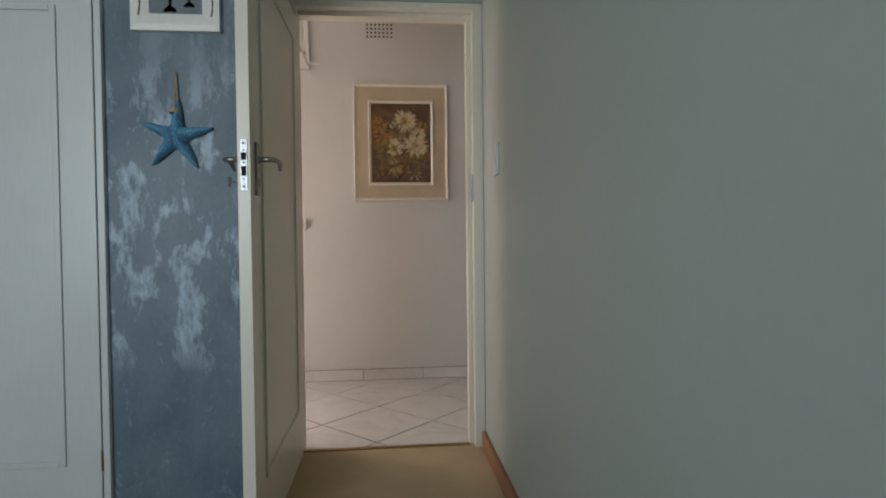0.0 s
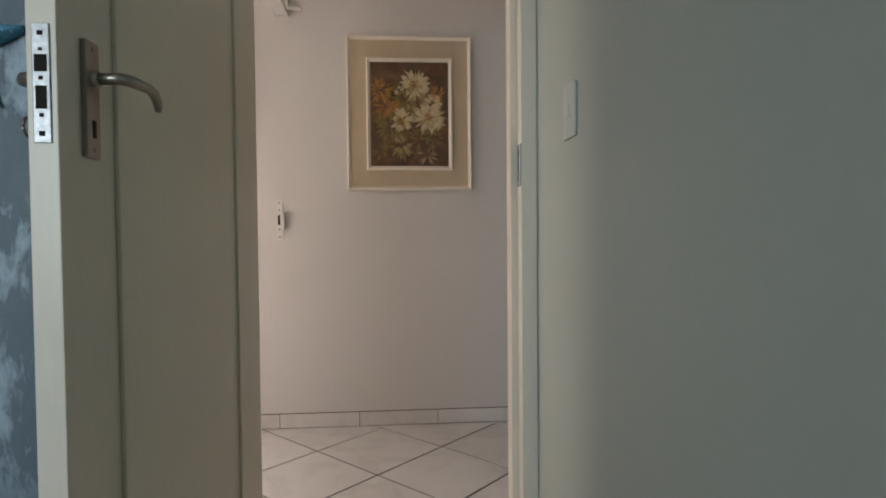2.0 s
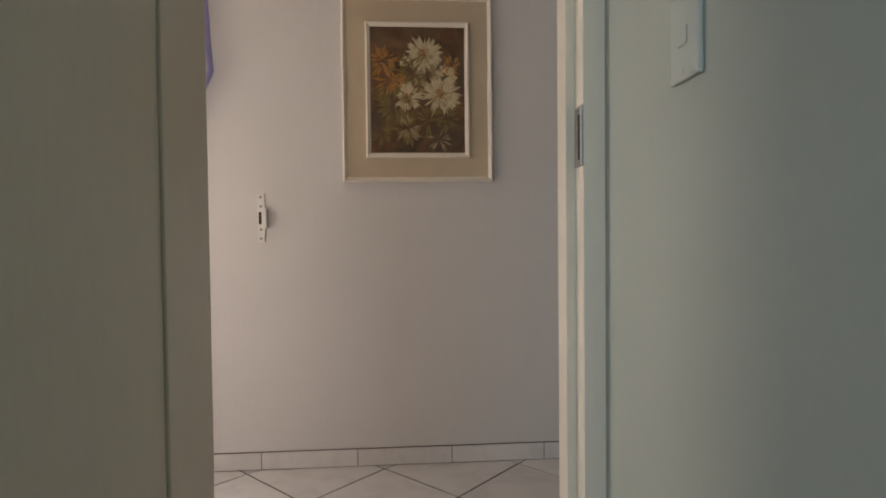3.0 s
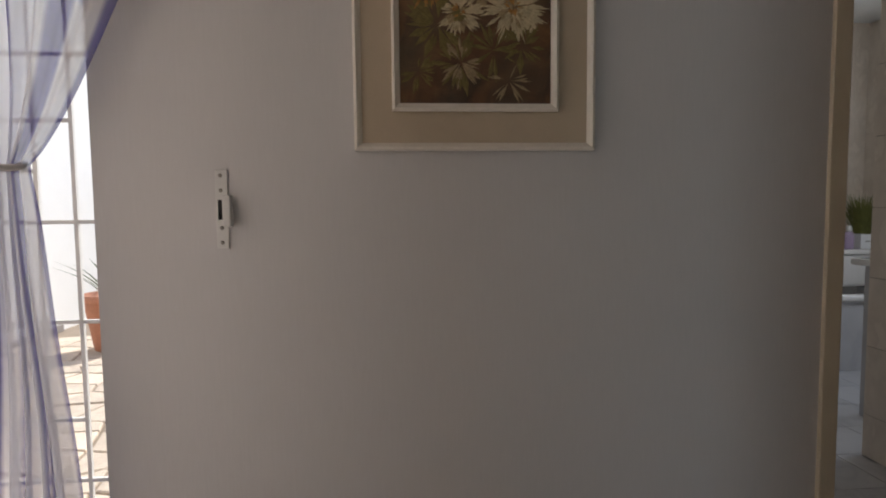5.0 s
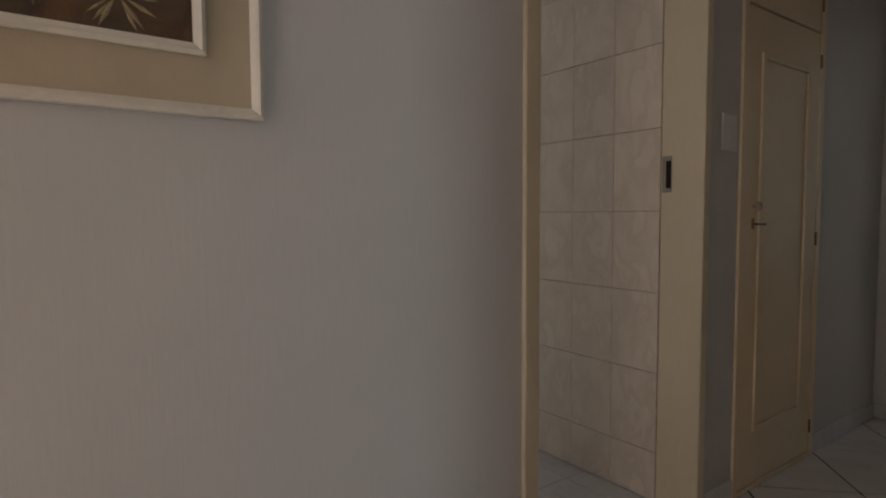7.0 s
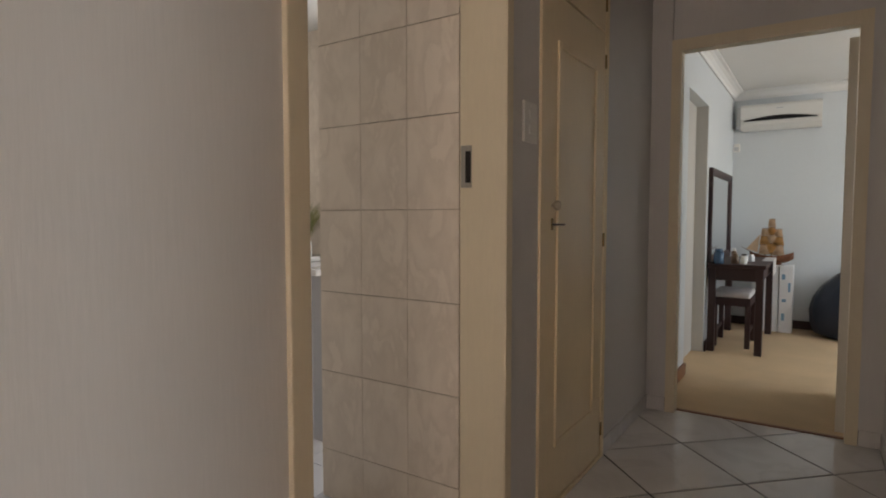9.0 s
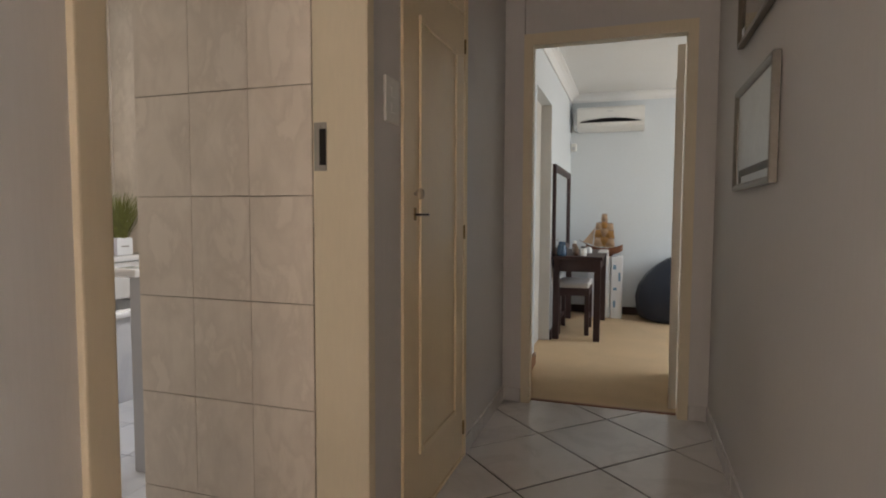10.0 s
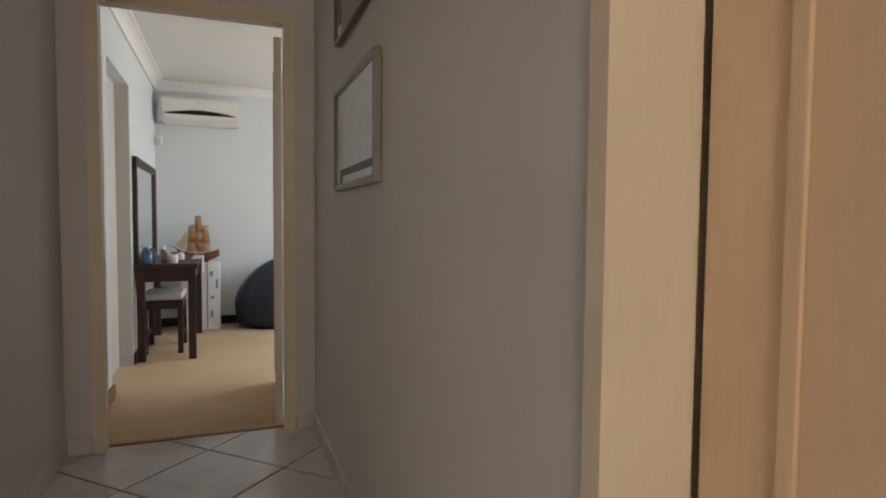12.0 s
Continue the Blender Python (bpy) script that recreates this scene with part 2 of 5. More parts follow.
def mottled_wall():
    """Blue-grey decorative plaster with pale scraped patches and runs."""
    m, t, p = nodes("mottled_plaster")
    base = ramp(t, noise_node(t, 3.2, 6, (1, 1, 0.6), 0.5).outputs[0], [(0.28, (0.068, 0.112, 0.155)), (0.5, (0.115, 0.162, 0.202)), (0.75, (0.17, 0.218, 0.255))]).outputs[0]
    patch = noise_node(t, 6.0, 7, (1.4, 1.4, 0.75), 0.35, 0.55)
    runs = noise_node(t, 34, 5, (1.5, 1.5, 0.45), 0.3, 0.7)
    s = t.nodes.new("ShaderNodeMath")
    s.operation = "MULTIPLY_ADD"
    s.inputs[1].default_value, s.inputs[2].default_value = 0.40, -0.20
    t.links.new(runs.outputs[0], s.inputs[0])
    ad = t.nodes.new("ShaderNodeMath")
    t.links.new(s.outputs[0], ad.inputs[0])
    t.links.new(patch.outputs[0], ad.inputs[1])
    f = ramp(t, ad.outputs[0], [(0.505, (0, 0, 0)), (0.55, (0.45,) * 3), (0.62, (0.85,) * 3)]).outputs[0]
    pos = t.nodes.new("ShaderNodeTexCoord")
    sep = t.nodes.new("ShaderNodeSeparateXYZ")
    t.links.new(pos.outputs["Object"], sep.inputs[0])
    height = t.nodes.new("ShaderNodeMath")
    height.operation = "MULTIPLY_ADD"
    height.inputs[1].default_value, height.inputs[2].default_value = 0.4, 0.02
    t.links.new(sep.outputs[2], height.inputs[0])
    spread = ramp(t, height.outputs[0], [(0.255, (0.06,) * 3), (0.30, (1, 1, 1)), (0.60, (1, 1, 1)), (0.70, (0.25,) * 3)]).outputs[0]
    f = mix(t, "MULTIPLY", 1.0, f, spread)
    c = mix(t, "MIX", f, base, (0.39, 0.50, 0.59))
    flake = ramp(t, noise_node(t, 15, 8, (1.3, 1.3, 0.7), 0.4, 0.7).outputs[0], [(0.58, (0, 0, 0)), (0.66, (0.35,) * 3)]).outputs[0]
    c = mix(t, "MIX", flake, c, (0.36, 0.42, 0.46))
    scrape = ramp(t, noise_node(t, 11, 7, (1.2, 1.2, 0.8), 0.6, 0.7).outputs[0], [(0.58, (0, 0, 0)), (0.66, (0.5,) * 3)]).outputs[0]
    c = mix(t, "MIX", scrape, c, (0.085, 0.12, 0.15))
    c = mix(t, "MULTIPLY", 0.5, c, ramp(t, noise_node(t, 60, 4).outputs[0], [(0.3, (0.75,) * 3), (0.7, (1, 1, 1))]).outputs[0])
    t.links.new(c, p.inputs["Base Color"])
    p.inputs["Roughness"].default_value = 0.5
    b = t.nodes.new("ShaderNodeBump")
    b.inputs["Strength"].default_value, b.inputs["Distance"].default_value = 0.25, 0.003
    t.links.new(ad.outputs[0], b.inputs["Height"])
    t.links.new(b.outputs[0], p.inputs["Normal"])
    return m


def canvas_material():
    m, t, p = nodes("oil_canvas")
    a = ramp(t, noise_node(t, 7, 6, distort=1.2).outputs[0], [(0.3, (0.040, 0.022, 0.013)), (0.5, (0.13, 0.060, 0.026)), (0.72, (0.24, 0.125, 0.048))]).outputs[0]
    c = mix(t, "MIX", ramp(t, noise_node(t, 5, 3).outputs[0], [(0.45, (0, 0, 0)), (0.7, (0.7,) * 3)]).outputs[0], a, (0.085, 0.08, 0.05))
    t.links.new(c, p.inputs["Base Color"])
    p.inputs["Roughness"].default_value = 0.42
    b = t.nodes.new("ShaderNodeBump")
    b.inputs["Strength"].default_value, b.inputs["Distance"].default_value = 0.5, 0.002
    t.links.new(noise_node(t, 90, 4, distort=1).outputs[0], b.inputs["Height"])
    t.links.new(b.outputs[0], p.inputs["Normal"])
    return m


def sheer_material():
    """Sheer curtain, white with woven violet stripes along its length."""
    m, t, p = nodes("sheer_curtain")
    uv = t.nodes.new("ShaderNodeUVMap")
    sep = t.nodes.new("ShaderNodeSeparateXYZ")
    t.links.new(uv.outputs[0], sep.inputs[0])
    w = t.nodes.new("ShaderNodeMath")
    w.operation = "PINGPONG"
    w.inputs[1].default_value = 0.1
    t.links.new(sep.outputs[0], w.inputs[0])
    stripe = ramp(t, w.outputs[0], [(0.0, (0.10, 0.09, 0.28)), (0.022, (0.20, 0.19, 0.42)), (0.035, (0.86, 0.86, 0.88)), (1.0, (0.86, 0.86, 0.88))]).outputs[0]
    t.links.new(stripe, p.inputs["Base Color"])
    p.inputs["Roughness"].default_value = 0.85
    tr = t.nodes.new("ShaderNodeBsdfTranslucent")
    t.links.new(stripe, tr.inputs[0])
    cl = t.nodes.new("ShaderNodeBsdfTransparent")
    s1, s2 = t.nodes.new("ShaderNodeMixShader"), t.nodes.new("ShaderNodeMixShader")
    s1.inputs[0].default_value, s2.inputs[0].default_value = 0.68, 0.22
    t.links.new(p.outputs[0], s1.inputs[1])
    t.links.new(tr.outputs[0], s1.inputs[2])
    t.links.new(s1.outputs[0], s2.inputs[1])
    t.links.new(cl.outputs[0], s2.inputs[2])
    t.links.new(s2.outputs[0], t.nodes["Material Output"].inputs[0])
    return m


def clear(name, rough, metal):
    m, t, p = nodes(name)
    p.inputs["Roughness"].default_value = rough
    p.inputs["Metallic"].default_value = metal
    p.inputs["Base Color"].default_value = (0.9, 0.91, 0.92, 1)
    return m


M["starfish"] = starfish_material()
M["mottled"] = mottled_wall()
M["canvas"] = canvas_material()
M["sheer"] = sheer_material()
M["mirror"] = clear("mirror_glass", 0.02, 1.0)


# ---- mesh helpers ----
def bx(bm, x0, x1, y0, y1, z0, z1, bev=0.0):
    r = bmesh.ops.create_cube(bm, size=1)
    bmesh.ops.transform(bm, verts=r["verts"], matrix=Matrix.Translation(((x0 + x1) / 2, (y0 + y1) / 2, (z0 + z1) / 2)) @ Matrix.Diagonal((x1 - x0, y1 - y0, z1 - z0, 1)))
    if bev:
        ed = list({e for v in r["verts"] for e in v.link_edges})
        bmesh.ops.bevel(bm, geom=ed, offset=bev, segments=2, affect="EDGES", profile=0.6)
    return bm


def rod(bm, a, b, r0, r1=None, seg=12):
    a, b = Vector(a), Vector(b)
    d = b - a
    m = Matrix.Translation((a + b) / 2) @ d.to_track_quat("Z", "Y").to_matrix().to_4x4()
    bmesh.ops.create_cone(bm, cap_ends=True, segments=seg, radius1=r0, radius2=r0 if r1 is None else r1, depth=d.length, matrix=m)
    return bm


def tube(bm, pts, radii, seg=8):
    """A bent rod through pts, with one radius or one a point."""
    pts = [Vector(p) for p in pts]
    rr = radii if isinstance(radii, (list, tuple)) else [radii] * len(pts)
    rings = []
    for i, p in enumerate(pts):
        d = (pts[min(i + 1, len(pts) - 1)] - pts[max(i - 1, 0)]).normalized()
        q = d.to_track_quat("Z", "Y")
        rings.append([bm.verts.new(p + q @ Vector((rr[i] * math.cos(2 * math.pi * k / seg), rr[i] * math.sin(2 * math.pi * k / seg), 0))) for k in range(seg)])
    for a, b in zip(rings, rings[1:]):
        for k in range(seg):
            bm.faces.new((a[k], a[(k + 1) % seg], b[(k + 1) % seg], b[k]))
    bm.faces.new(rings[0][::-1])
    bm.faces.new(rings[-1])
    return bm


def lathe(bm, profile, seg=24, squash=1.0):
    rings = [[bm.verts.new((r * math.cos(2 * math.pi * k / seg), squash * r * math.sin(2 * math.pi * k / seg), z)) for k in range(seg)] for r, z in profile]
    for a, b in zip(rings, rings[1:]):
        for k in range(seg):
            bm.faces.new((a[k], a[(k + 1) % seg], b[(k + 1) % seg], b[k]))
    bm.faces.new(rings[0][::-1])
    bm.faces.new(rings[-1])
    return bm


def link(name, bm, material, smooth=False):
    me = bpy.data.meshes.new(name)
    bmesh.ops.recalc_face_normals(bm, faces=bm.faces)
    bm.to_mesh(me)
    bm.free()
    me.materials.append(material)
    if smooth:
        me.polygons.foreach_set("use_smooth", [True] * len(me.polygons))
    return new(name, me)


def part(name, bm, material, parent, label="", smooth=False):
    ob = link(name, bm, material, smooth)
    ob.parent = parent
    return tagged(ob, label)


def thing(name, at, label, category, group="", turn=0):
    ob = new(name)
    ob.empty_display_size = 0.1
    ob.matrix_basis = pose(*at, 0, 0, turn)
    return tagged(ob, label, category, group)


def setting(name, boxes, material, label="", bev=0.0):
    bm = bmesh.new()
    for b in boxes:
        bx(bm, *b, bev)
    return tagged(link(name, bm, material), label, kind="structure")


def nb(*args, **kw):
    return bx(bmesh.new(), *args, **kw)


# ---- the large structure ----
HC = 2.72
setting("ground", [(-40, 40, -40, 60, -0.40, -0.16)], M["joint"], "bare earth under and around the house")
setting("floor", [(-5.1, 3.93, -1.375, 0.09, -0.15, -0.004)], M["grout"], "dark grout bed under the passage floor tiles")
setting("floor_bathroom", [(1.0, 3.75, 0.09, 2.75, -0.15, -0.004)], M["grout"], "grout bed under the white bathroom tiles")
setting("carpet_bedroom", [(-3.6, 0.60, -5.7, -1.375, -0.15, 0.0)], M["carpet"], "beige fitted carpet of the first bedroom")
setting("carpet_second_bedroom", [(3.93, 7.3, -3.9, 0.02, -0.15, 0.0)], M["carpet_pile"], "pale beige fitted carpet of the second bedroom")

# gap x -3.4 to -2.0 is unseen, made for the added passage lamp
setting("wall_north", [(-5.1, -3.4, 0, 0.23, 0, HC), (-3.4, -2.0, 0, 0.23, 2.1, HC), (-3.4, -2.0, 0, 0.23, 0, 0.1), (-2.0, -1.85, 0, 0.23, 0, HC), (-1.85, -0.932, 0, 0.23, 2.12, HC), (-0.932, 1.25, 0, 0.23, 0, HC), (1.25, 2.09, 0, 0.14, 2.1, HC)], M["corridor_paint"], "pale grey combed plaster wall of the passage")
setting("wall_north_east", [(2.088, 2.31, -0.07, 0.09, 0, HC), (3.052, 3.86, -0.07, 0.23, 0, HC), (2.31, 3.052, -0.03, 0.09, 0, HC), (2.31, 3.052, -0.07, -0.03, 2.62, HC)], M["corridor_paint"], "pale grey passage wall around the linen cupboard")
setting("wall_south", [(-5.1, -0.44, -1.42, -1.30, 0, HC), (-0.44, 0.519, -1.42, -1.30, 2.211, HC), (0.519, 0.62, -1.42, -1.30, 0, HC), (0.62, 0.66, -1.42, -1.18, 0, HC), (0.66, 1.492, -1.40, -1.18, 2.1, HC), (1.492, 3.86, -1.40, -1.18, 0, HC)], M["corridor_paint"], "pale grey passage wall with two doorways")
setting("wall_west", [(-5.25, -5.1, -1.42, 0.23, 0, HC)], M["corridor_paint"], "plain end wall of the passage")
setting("wall_end", [(3.86, 3.98, -0.180, 0.23, 0, HC), (3.86, 3.98, -1.40, -1.082, 0, HC), (3.86, 3.98, -1.082, -0.186, 2.106, HC)], M["corridor_paint"], "grey end wall of the passage around the bedroom doorway")
setting("ceiling_passage", [(-5.25, 3.98, -1.42, 0.23, HC, HC + 0.1)], M["white_paint"], "white passage ceiling")

# first bedroom
setting("wall_bedroom_east", [(0.519, 0.62, -5.7, -1.42, 0, HC)], M["egg_paint"], "pale duck-egg green bedroom wall")
setting("wall_bedroom_door_side", [(-0.44, 0.519, -1.428, -1.422, 2.213, HC)], M["egg_paint"], "duck-egg green wall above the bedroom door")
setting("wall_bedroom_feature", [(-0.945, -0.43, -2.15, -1.422, 0, HC)], M["mottled"], "blue-grey mottled decorative plaster wall")
setting("wall_bedroom_west", [(-3.6, -3.5, -5.7, -1.402, 0, HC)], M["egg_paint"], "plain bedroom wall")
setting("wall_bedroom_south", [(-3.5, -2.75, -5.85, -5.7, 0, HC), (-0.95, 0.62, -5.85, -5.7, 0, HC), (-2.75, -0.95, -5.85, -5.7, 0, 0.95), (-2.75, -0.95, -5.85, -5.7, 2.15, HC)], M["egg_paint"], "bedroom wall with the window opening")
setting("ceiling_bedroom", [(-3.6, 0.62, -5.85, -1.402, HC, HC + 0.1)], M["white_paint"], "white bedroom ceiling")
setting("baseboard_bedroom", [(0.501, 0.519, -5.7, -1.434, 0, 0.085)], M["brown_wood"], "varnished brown wooden baseboard", 0.004)

# second bedroom
setting("wall_bedroom_two_north", [(3.98, 4.75, -0.11, 0.04, 0, 2.6), (5.57, 7.15, -0.11, 0.04, 0, 2.6), (4.75, 5.57, -0.11, 0.04, 2.03, 2.6)], M["blue_paint"], "pale blue-grey bedroom wall with a side doorway")
setting("wall_bedroom_two_east", [(7.15, 7.3, -3.9, 0.04, 0, 2.6)], M["blue_paint"], "pale blue-grey bedroom end wall")
setting("wall_bedroom_two_west", [(3.98, 4.05, -3.9, -1.402, 0, HC), (3.982, 3.99, -1.402, -1.083, 0, 2.6), (3.982, 3.99, -1.082, -0.186, 2.106, 2.6)], M["blue_paint"], "pale blue-grey bedroom wall beside the door")
setting("wall_bedroom_two_south", [(4.05, 4.6, -4.05, -3.9, 0, 2.6), (6.6, 7.3, -4.05, -3.9, 0, 2.6), (4.6, 6.6, -4.05, -3.9, 0, 0.85), (4.6, 6.6, -4.05, -3.9, 2.15, 2.6)], M["blue_paint"], "bedroom wall with the window opening")
setting("ceiling_bedroom_two", [(3.98, 7.3, -4.05, 0.04, 2.42, 2.5)], M["white_paint"], "white bedroom ceiling")
setting("side_door_lining", [(4.74, 5.575, -0.02, 0.0, 0.003, 2.03), (5.555, 5.573, -0.108, -0.02, 0.003, 2.028)], M["side_door"], "off-white side door and its lining")


def cornice(name, a, b, inward):
    """A coved plaster moulding under the ceiling from a to b."""
    bm = bmesh.new()
    a, b, n = Vector(a), Vector(b), Vector(inward)
    prof = [(0, 0), (0, -0.085), (0.012, -0.085), (0.02, -0.06), (0.038, -0.034), (0.062, -0.018), (0.085, -0.012), (0.085, 0)]
    r = [[bm.verts.new(p + n * u + Vector((0, 0, w))) for u, w in prof] for p in (a, b)]
    for i in range(len(prof)):
        j = (i + 1) % len(prof)
        bm.faces.new((r[0][i], r[0][j], r[1][j], r[1][i]))
    bm.faces.new(r[0])
    bm.faces.new(r[1][::-1])
    tagged(link(name, bm, M["white_paint"]), "white coved plaster cornice", kind="structure")


cornice("cornice_north", (3.99, -0.112, 2.418), (7.148, -0.112, 2.418), (0, -1, 0))
cornice("cornice_east", (7.148, -0.112, 2.418), (7.148, -3.9, 2.418), (-1, 0, 0))
setting("baseboard_bedroom_two", [(7.132, 7.148, -3.9, -0.112, 0, 0.085), (5.575, 7.13, -0.128, -0.112, 0, 0.085)], M["dark_wood"], "dark wooden baseboard", 0.003)
setting("baseboard_bedroom_two_side", [(3.992, 4.745, -0.128, -0.112, 0, 0.085)], M["brown_wood"], "brown wooden baseboard inside the second bedroom", 0.003)

# unseen shell behind the passage door, added to keep light out of its gap
setting("wall_light_block", [(0.62, 3.98, -3.75, -3.6, 0, HC)], M["egg_paint"], "plain unseen wall added to block light behind the closed door")
setting("floor_light_block", [(0.62, 3.98, -3.6, -1.402, -0.15, -0.002)], M["carpet"], "unseen carpet added to block light behind the closed door")
setting("ceiling_light_block", [(0.62, 3.98, -3.75, -1.402, HC, HC + 0.1)], M["white_paint"], "unseen ceiling added to block light behind the closed door")

# bathroom
setting("wall_bathroom_south", [(1.0, 1.25, 0.232, 0.25, 0, 2.62), (2.26, 3.75, 0.092, 0.25, 0, 2.62)], M["white_paint"], "bathroom wall beside the door")
setting("wall_bathroom_partition", [(2.058, 2.26, 0.092, 0.74, 0, 2.62)], M["tile_grout"], "tiled bathroom partition wall")
setting("wall_bathroom_north", [(1.0, 3.75, 2.75, 2.85, 0, 2.62)], M["wall_tile"], "light beige tiled bathroom wall")
setting("wall_bathroom_east", [(3.75, 3.85, 0.25, 0.9, 0, 2.62), (3.75, 3.85, 1.6, 2.85, 0, 2.62), (3.75, 3.85, 0.9, 1.6, 0, 1.2), (3.75, 3.85, 0.9, 1.6, 2.0, 2.62)], M["wall_tile"], "light beige tiled bathroom wall with a window opening")
setting("wall_bathroom_west", [(0.9, 1.0, 0.23, 2.85, 0, 2.62)], M["wall_tile"], "light beige tiled bathroom wall")
setting("ceiling_bathroom", [(0.9, 3.85, 0.09, 2.85, 2.62, 2.7)], M["white_paint"], "white bathroom ceiling")

# door frames of pressed steel: a lining, a rebate and a narrow face on each side
def door_frame(name, y0, y1, clear0, clear1, outer0, outer1, head, outer_head, rebate_low, material, label, along="x", proud=0.012, lip=0.016, rebate=0.055, flush=False):
    """Jambs and head through a wall from y0 to y1; the door's rebate is on the y0 side when rebate_low is true."""
    bm = bmesh.new()
    mid = y0 + rebate if rebate_low else y1 - rebate
    a, b = (mid, y1 + proud) if rebate_low else (y0 - proud, mid)
    c, d = (y0 - proud, mid) if rebate_low else (mid, y1 + proud)
    rb = 0.022
    for (s0, s1, extra) in ((a, b, 0.0), (c, d, rb)):
        bx(bm, outer0, clear0 - (0.0 if flush else extra), s0, s1, 0.001, outer_head)
        bx(bm, clear1 + extra, outer1, s0, s1, 0.001, outer_head)
        bx(bm, clear0 - (0.0 if flush else extra), clear1 + extra, s0, s1, head + extra, outer_head)
    for s0, s1 in ((y0 - proud, y0 - 0.001), (y1 + 0.001, y1 + proud)):
        if lip:
            bx(bm, outer0 - lip, outer0, s0, s1, 0.001, outer_head + lip)
            bx(bm, outer1, outer1 + lip, s0, s1, 0.001, outer_head + lip)
            bx(bm, outer0, outer1, s0, s1, outer_head, outer_head + lip)
    bmesh.ops.remove_doubles(bm, verts=bm.verts, dist=0.0002)
    if along == "y":
        bm.transform(Matrix(((0, 1, 0, 0), (1, 0, 0, 0), (0, 0, 1, 0), (0, 0, 0, 1))))
    return tagged(link(name, bm, material), label, kind="structure")


door_frame("door_frame_1", -1.42, -1.30, -0.388, 0.447, -0.439, 0.518, 2.158, 2.21, True, M["door_paint"], "cream painted steel frame of the bedroom door", lip=0.0, proud=0.006, flush=True)
setting("door_frame_2", [(1.235, 1.292, -0.014, 0.10, 0.001, 2.12), (2.047, 2.09, -0.082, 0.091, 0.001, 2.12), (1.292, 2.047, -0.012, 0.091, 2.06, 2.12)], M["cream_gloss"], "cream painted steel frame of the bathroom door", 0.004)
door_frame("door_frame_3", 3.86, 3.98, -1.03, -0.231, -1.082, -0.180, 2.042, 2.106, False, M["cream_gloss"], "cream painted steel frame of the second bedroom door", along="y", lip=0.0)
door_frame("door_frame_4", -1.40, -1.18, 0.705, 1.456, 0.66, 1.492, 2.05, 2.1, True, M["cream_gloss"], "cream painted steel frame of the closed passage door", lip=0.0, rebate=0.092)
setting("threshold_bedroom", [(-0.388, 0.447, -1.394, -1.366, -0.002, 0.006)], M["brass"], "worn metal carpet strip in the doorway", 0.002)
setting("threshold_second_bedroom", [(3.915, 3.94, -1.03, -0.231, -0.002, 0.006)], M["brown_wood"], "worn dark carpet strip in the doorway", 0.002)

# windows out of sight that let the daylight in
for nm, boxes in (("window_1", [(-2.75, -0.95, -5.80, -5.76, 0.95, 1.0), (-2.75, -0.95, -5.80, -5.76, 2.10, 2.15), (-2.75, -2.7, -5.80, -5.76, 1.0, 2.1), (-1.0, -0.95, -5.80, -5.76, 1.0, 2.1)]),
                  ("window_2", [(4.6, 6.6, -4.0, -3.96, 0.85, 0.9), (4.6, 6.6, -4.0, -3.96, 2.1, 2.15), (4.6, 4.65, -4.0, -3.96, 0.9, 2.1), (6.55, 6.6, -4.0, -3.96, 0.9, 2.1)]),
                  ("window_3", [(3.78, 3.82, 0.9, 1.6, 1.2, 1.24), (3.78, 3.82, 0.9, 1.6, 1.96, 2.0), (3.78, 3.82, 0.9, 0.94, 1.24, 1.96), (3.78, 3.82, 1.56, 1.6, 1.24, 1.96)])):
    setting(nm, boxes, M["white_gloss"], "white painted window frame")


# ---- doors ----
def panel_door(name, width, height, material, label, beads, at, turn, hinge_side=1):
    """A leaf from the hinge at x = 0 to x = width, its faces at y = 0 and y = 0.04, with a planted moulding on each face."""
    d = thing(name, at, label, "door", turn=turn)
    part("leaf", nb(0, width, 0, 0.04, 0.008, height, bev=0.002), material, d)
    for x0, x1, z0, z1 in beads:
        for s, y in ((-1, 0.0), (1, 0.04)):
            bm = bmesh.new()
            y0, y1 = sorted((y, y + s * 0.008))
            w = 0.022
            for q in ((x0, x0 + w, z0, z1), (x1 - w, x1, z0, z1), (x0 + w, x1 - w, z0, z0 + w), (x0 + w, x1 - w, z1 - w, z1)):
                bx(bm, q[0], q[1], y0, y1, q[2], q[3], 0.003)
            part("moulding", bm, material, d)
    return d


